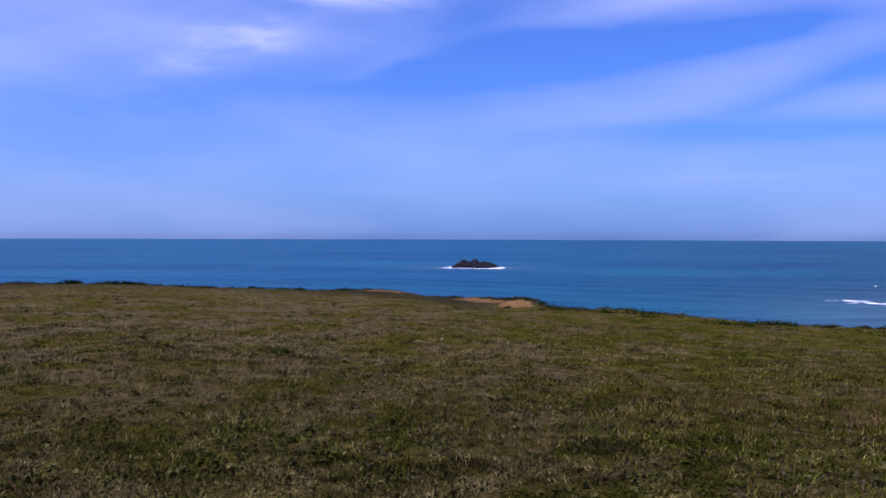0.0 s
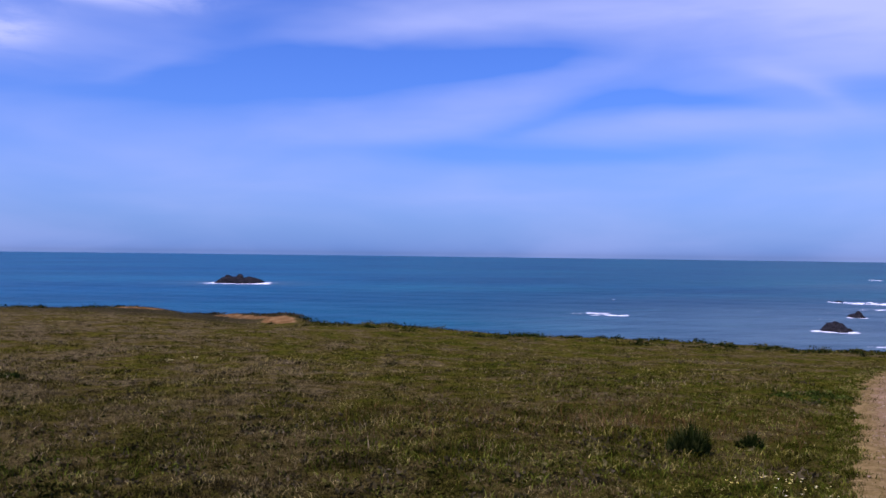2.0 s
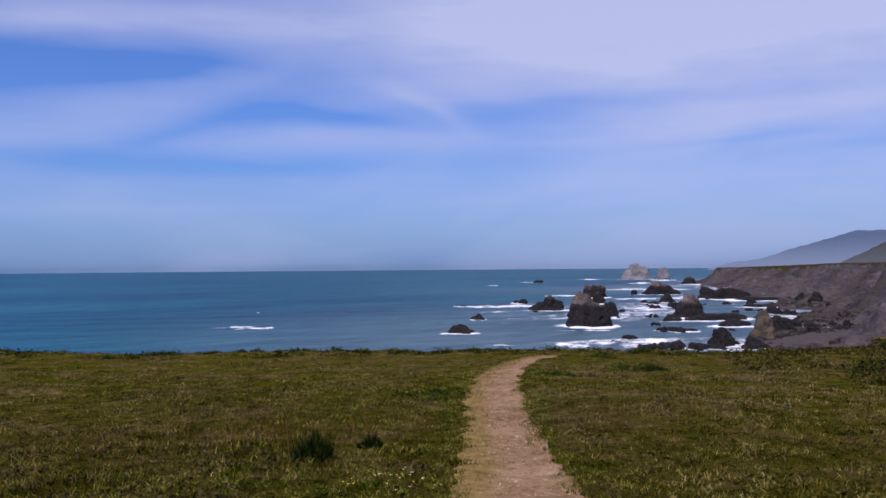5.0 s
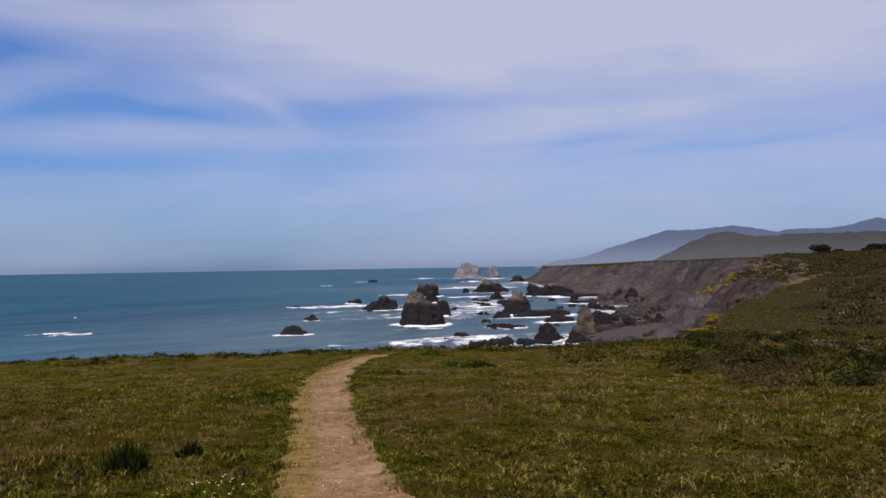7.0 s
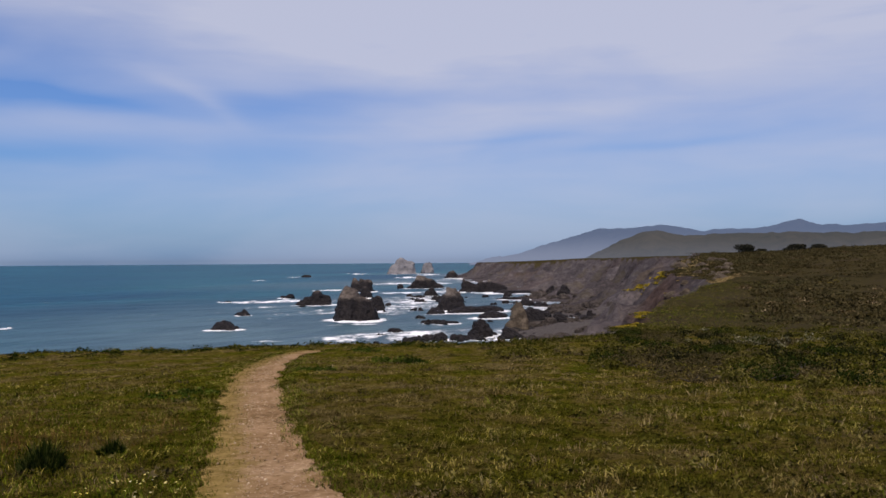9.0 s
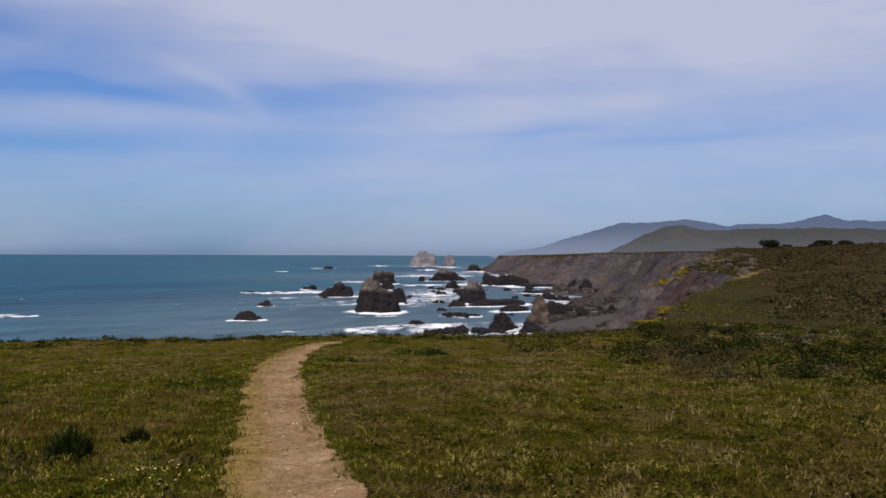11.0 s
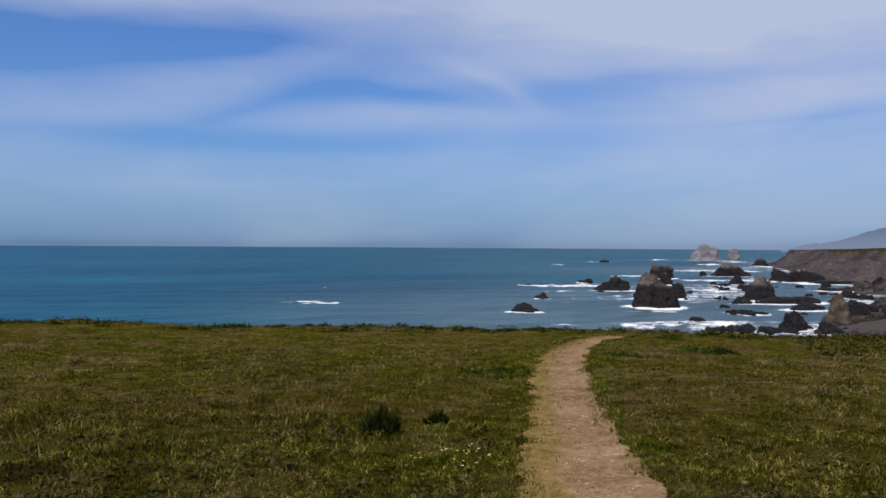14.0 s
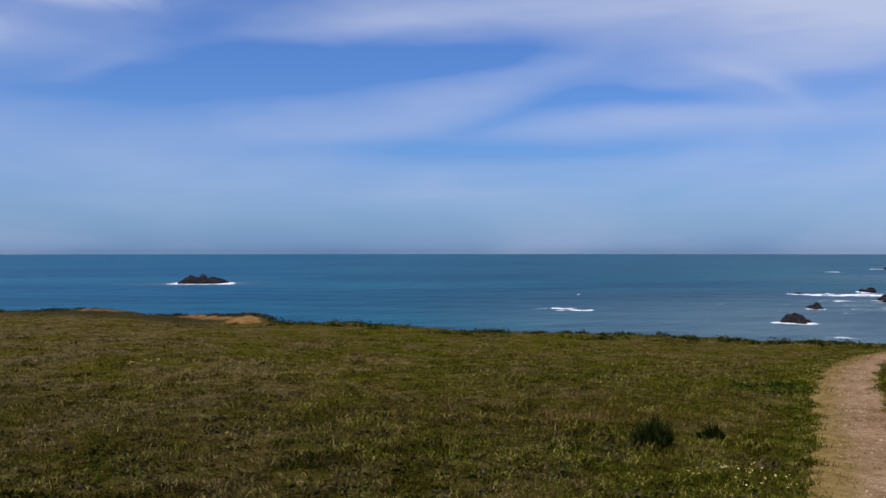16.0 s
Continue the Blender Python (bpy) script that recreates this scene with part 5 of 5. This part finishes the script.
def tussock(x, y, wide, tall, count, seed, label):
    """A dark clump of long blades that lean outwards."""
    rng = np.random.default_rng(seed)
    a, q = rng.uniform(0, 6.283, count), np.sqrt(rng.uniform(0, 1, count))
    heart = rng.integers(0, 4, count)
    px, py = q * wide * 0.34 * np.cos(a) + np.array((0, -0.26, 0.22, 0.05))[heart] * wide, q * wide * 0.30 * np.sin(a) + np.array((0, 0.1, 0.05, -0.2))[heart] * wide
    a = a + rng.normal(0, 0.7, count)
    q = np.clip(q + rng.normal(0, 0.25, count), 0, 1.4)
    h = tall * np.maximum(1.1 - 0.6 * q ** 2, 0.3) * rng.uniform(0.4, 1.12, count) * np.array((1.05, 0.72, 0.8, 0.6))[heart]
    v = np.empty((count, 6, 3))
    t_ = rng.uniform(0, 6.283, count)
    for k, (t, w) in enumerate(((0, 1.0), (0.55, 0.8), (1.0, 0.15))):
        cx, cy, cz = px + np.cos(a) * q * h * 0.6 * t * t, py + np.sin(a) * q * h * 0.6 * t * t, h * t * (1 - 0.15 * q * t) - 0.02
        for s in (0, 1):
            v[:, 2 * k + s] = np.stack([cx + (s - 0.5) * 0.014 * w * np.cos(t_), cy + (s - 0.5) * 0.014 * w * np.sin(t_), cz], -1)
    f = np.array(((0, 1, 3, 2), (2, 3, 5, 4)))[None] + 6 * np.arange(count)[:, None, None]
    ob = new("grass_tussock")
    leaves = new("foliage", mesh_from("foliage", v.reshape(-1, 3), f.reshape(-1, 4), TUSSOCK, False))
    leaves.parent = ob
    tagged(leaves, kind="stuff")
    bm = bmesh.new()
    bmesh.ops.create_icosphere(bm, subdivisions=3, radius=1.0)
    for q_ in bm.verts:
        k_ = 1 + 0.35 * noise.fractal(q_.co * 2.2 + Vector((seed, 0, 0)), 1.0, 2.0, 3)
        q_.co = (q_.co.x * wide * 0.42 * k_, q_.co.y * wide * 0.36 * k_, max(q_.co.z, -0.3) * tall * 0.42 * k_)
    part("root_clump", bm, TUSSOCK, ob)
    ob.location = (x, y, ground_z(x, y))
    return tagged(ob, label, "tussock", "tussocks in the meadow")


tussock(4.42, 6.80, 0.32, 0.27, 2400, 51, "large dark green grass tussock in the meadow")
tussock(5.34, 7.18, 0.24, 0.16, 800, 52, "small dark green tussock in the meadow")
tussock(16.1, 11.6, 0.8, 0.24, 500, 53, "fresh dark green clump beyond the footpath")
tussock(-2.6, 13.6, 0.34, 0.13, 260, 54, "low dark brown-green clump in the meadow")


def wind_tree(az, d, wide, tall, seed, label):
    """A wind-pruned tree on the skyline: short leaning trunk, limbs, dense leafy crown."""
    rng = np.random.default_rng(seed)
    x, y = -d * math.sin(radians(az)), d * math.cos(radians(az))
    tree = new("windswept_tree")
    tree.location = (x, y, ground_z(x, y) - 0.1)
    bm = bmesh.new()
    for k in range(6):
        a = k * 1.05 + rng.uniform(0, 0.5)
        tip = Vector((math.cos(a) * wide * 0.3, math.sin(a) * wide * 0.2, tall * rng.uniform(0.55, 0.8))) if k else Vector((0.1, 0, tall * 0.6))
        m = Matrix.Translation(tip / 2) @ tip.to_track_quat("Z", "Y").to_matrix().to_4x4()
        bmesh.ops.create_cone(bm, cap_ends=True, segments=7, radius1=0.05 * tall * (1.6 if not k else 1), radius2=0.02 * tall, depth=tip.length, matrix=m)
    part("trunk", bm, BARK, tree)
    n = 4200
    c = []
    blobs = [(rng.uniform(-0.36, 0.36) * wide, rng.uniform(-0.2, 0.2) * wide, tall * rng.uniform(0.10, 0.60), wide * rng.uniform(0.15, 0.24)) for _ in range(18)]
    for i in range(n):
        bx, by, bz, br = blobs[rng.integers(len(blobs))]
        u = rng.normal(size=3)
        u *= br * rng.uniform(0.5, 1.05) / np.linalg.norm(u)
        c.append((bx + u[0], by + u[1], max(bz + u[2] * 0.8 * tall / wide * 1.6, 0.08)))
    c = np.array(c)
    a, b = rng.normal(size=c.shape), rng.normal(size=c.shape)
    s = 0.035 * wide
    a, b = a / np.linalg.norm(a, axis=1, keepdims=True) * s, b / np.linalg.norm(b, axis=1, keepdims=True) * s * 0.7
    v = np.stack([c - a, c - b, c + a, c + b], 1).reshape(-1, 3)
    crown = new("crown", mesh_from("crown", v, np.arange(len(v)).reshape(-1, 4), TREE_LEAF, False))
    crown.parent = tree
    tagged(tree, label, "tree", "trees on the skyline")


wind_tree(-75.0, 190, 4.6, 2.3, 61, "dark wind-pruned tree on the hill's skyline")
wind_tree(-76.0, 195, 3.0, 1.0, 62, "small dark bush beside the tree on the skyline")
wind_tree(-78.0, 190, 6.6, 1.9, 63, "broad dark wind-pruned thicket on the skyline")
wind_tree(-79.3, 190, 4.4, 1.6, 64, "dark wind-pruned bush on the skyline")

# ---------------------------------------------------------------- loose stones on the trail
def pebbles(count, seed):
    rng = np.random.default_rng(seed)
    bm = bmesh.new()
    bmesh.ops.create_icosphere(bm, subdivisions=1, radius=1.0)
    ball = np.array([v.co[:] for v in bm.verts])
    tri = np.array([[v.index for v in f.verts] for f in bm.faces])
    bm.free()
    k = rng.integers(80, len(LINE) - 60, count)
    u = np.clip(rng.normal(0.05, 0.22, count), -0.48, 0.48) * LINE[k, 2]
    way_ = LINE[k + 1] - LINE[k]
    long = np.hypot(way_[:, 0], way_[:, 1])
    x, y = LINE[k, 0] + u * way_[:, 1] / long, LINE[k, 1] - u * way_[:, 0] / long
    z = land(x, y)[0] + worn(x, y) - 0.024
    size = 0.004 + 0.011 * rng.uniform(0, 1, count) ** 4
    shape = size[:, None, None] * rng.uniform(0.6, 1.5, (count, 1, 3)) * ball[None] * rng.uniform(0.85, 1.15, (count, len(ball), 1))
    shape[..., 2] *= 0.55
    v = shape + np.stack([x, y, z], -1)[:, None]
    f = tri[None] + len(ball) * np.arange(count)[:, None, None]
    tagged(new("trail_pebbles", mesh_from("trail_pebbles", v.reshape(-1, 3), f.reshape(-1, 3), PEBBLE, True)), "small pale stones loose on the footpath", "stones", kind="stuff")


PEBBLE = material("pebble", plant_look((0.0, (0.16, 0.105, 0.055)), (0.5, (0.30, 0.21, 0.125)), (1.0, (0.52, 0.41, 0.28)), rough=0.9))
pebbles(3000, 91)


# ---------------------------------------------------------------- short turf that frays the trail's borders
def fringe(count, mat, label, seed, sides=(-1, 1), creep=0.28):
    rng = np.random.default_rng(seed)
    k = rng.integers(60, len(LINE) - 2, count)
    way_ = LINE[k + 1] - LINE[k]
    long = np.hypot(way_[:, 0], way_[:, 1])
    u = rng.choice(sides, count) * (LINE[k, 2] / 2 + 0.20 - creep * rng.uniform(0, 1, count) ** 2.0 + rng.normal(0, 0.03, count))
    u += 0.22 * fbm(LINE[k, 0] * 1.9 + 50 * np.sign(u), LINE[k, 1] * 1.9, 4, 65, 0.6) * np.sign(u)
    x, y = LINE[k, 0] + u * way_[:, 1] / long, LINE[k, 1] - u * way_[:, 0] / long
    r = np.hypot(x, y)
    z = land(x, y)[0] + worn(x, y) * 0.6
    v, f = blades(x, y, z, rng.uniform(0.018, 0.055, count), np.maximum(0.0065, 0.0009 * r) * rng.uniform(0.7, 1.4, count), rng.uniform(0.2, 1.3, count), rng)
    tagged(new("trail_fringe", mesh_from("trail_fringe", v, f, mat, False)), label, "grass", kind="stuff")


fringe(30000, GRASS, "worn olive-brown turf along the footpath borders", 71)
fringe(20000, LUSH, "short green turf along the footpath borders", 72)
fringe(5000, STRAW_TURF, "yellowed trodden turf creeping over the footpath", 73, (-1,), 0.62)


# ---------------------------------------------------------------- broken rock at the foot of the cliffs
def talus(count, seed):
    rng = np.random.default_rng(seed)
    bm = bmesh.new()
    bmesh.ops.create_icosphere(bm, subdivisions=2, radius=1.0)
    ball = np.array([v.co[:] for v in bm.verts])
    tri = np.array([[v.index for v in f.verts] for f in bm.faces])
    bm.free()
    d = 185 * (520 / 185) ** rng.uniform(0, 1, count * 14)
    az = np.radians(-rng.uniform(58, 71, count * 14))
    x, y = -d * np.sin(az), d * np.cos(az)
    z, sd, _ = land(x, y)
    ok = (sd < -9) & (z > SEA + 0.1) & (z < SEA + 3.6) & (fbm(x / 12, y / 12, 3, 83) > -0.02) & (np.hypot((x - 200) / 19, (y - 99) / 13) > 1)
    x, y, z, d = x[ok][:count], y[ok][:count], z[ok][:count], d[ok][:count]
    n = len(x)
    size = (0.35 + 1.5 * rng.uniform(0, 1, n) ** 3) * (0.7 + d / 500)
    lump = rng.uniform(0.72, 1.2, (n, len(ball), 1)) * np.sign(ball)[None] * np.abs(ball)[None] ** 0.75
    v = size[:, None, None] * rng.uniform(0.6, 1.3, (n, 1, 3)) * lump * np.array((1, 1, 0.7)) + np.stack([x, y, z + 0.1], -1)[:, None]
    f = tri[None] + len(ball) * np.arange(n)[:, None, None]
    tagged(new("talus", mesh_from("talus", v.reshape(-1, 3), f.reshape(-1, 3), OUTCROP, False)), "broken brown rock strewn below the cliffs", "rocks", kind="stuff")


talus(340, 95)


# ---------------------------------------------------------------- tan outcrops along the cove's rim
RIM_STONES = [(random.uniform(-74.2, -70.2), random.uniform(112, 148), random.uniform(0.5, 1.5), random.uniform(0.25, 0.6)) for _ in range(26)]
for k, (a, d, w, h) in enumerate(RIM_STONES + list(((-70.4, 126, 1.1, 0.6), (-71.2, 132, 1.4, 0.7), (-71.0, 141, 1.8, 0.7), (-72.4, 134, 1.3, 0.5), (-73.1, 144, 1.7, 0.6), (-73.9, 128, 1.3, 0.4), (-72.2, 122, 1.0, 0.4), (-70.3, 108, 1.0, 0.7)))):
    x, y = -d * math.sin(radians(a)), d * math.cos(radians(a))
    ob = new("cliff_outcrop", rock_mesh("cliff_outcrop", [(0, 0, w * 0.5, w * 0.35, h, "block"), (w * 0.4, 0.1, w * 0.35, w * 0.3, h * 0.6, "dome"), (-w * 0.45, 0, w * 0.3, w * 0.3, h * 0.5, "dome")], 300 + k, 3, TAN_ROCK))
    ob.matrix_world = Matrix.Translation((x, y, ground_z(x, y) - 0.05)) @ Matrix.Rotation(radians(a), 4, "Z")
    tagged(ob, "tan weathered outcrop on the cliff's grassy rim", "rock", "outcrops on the rim")
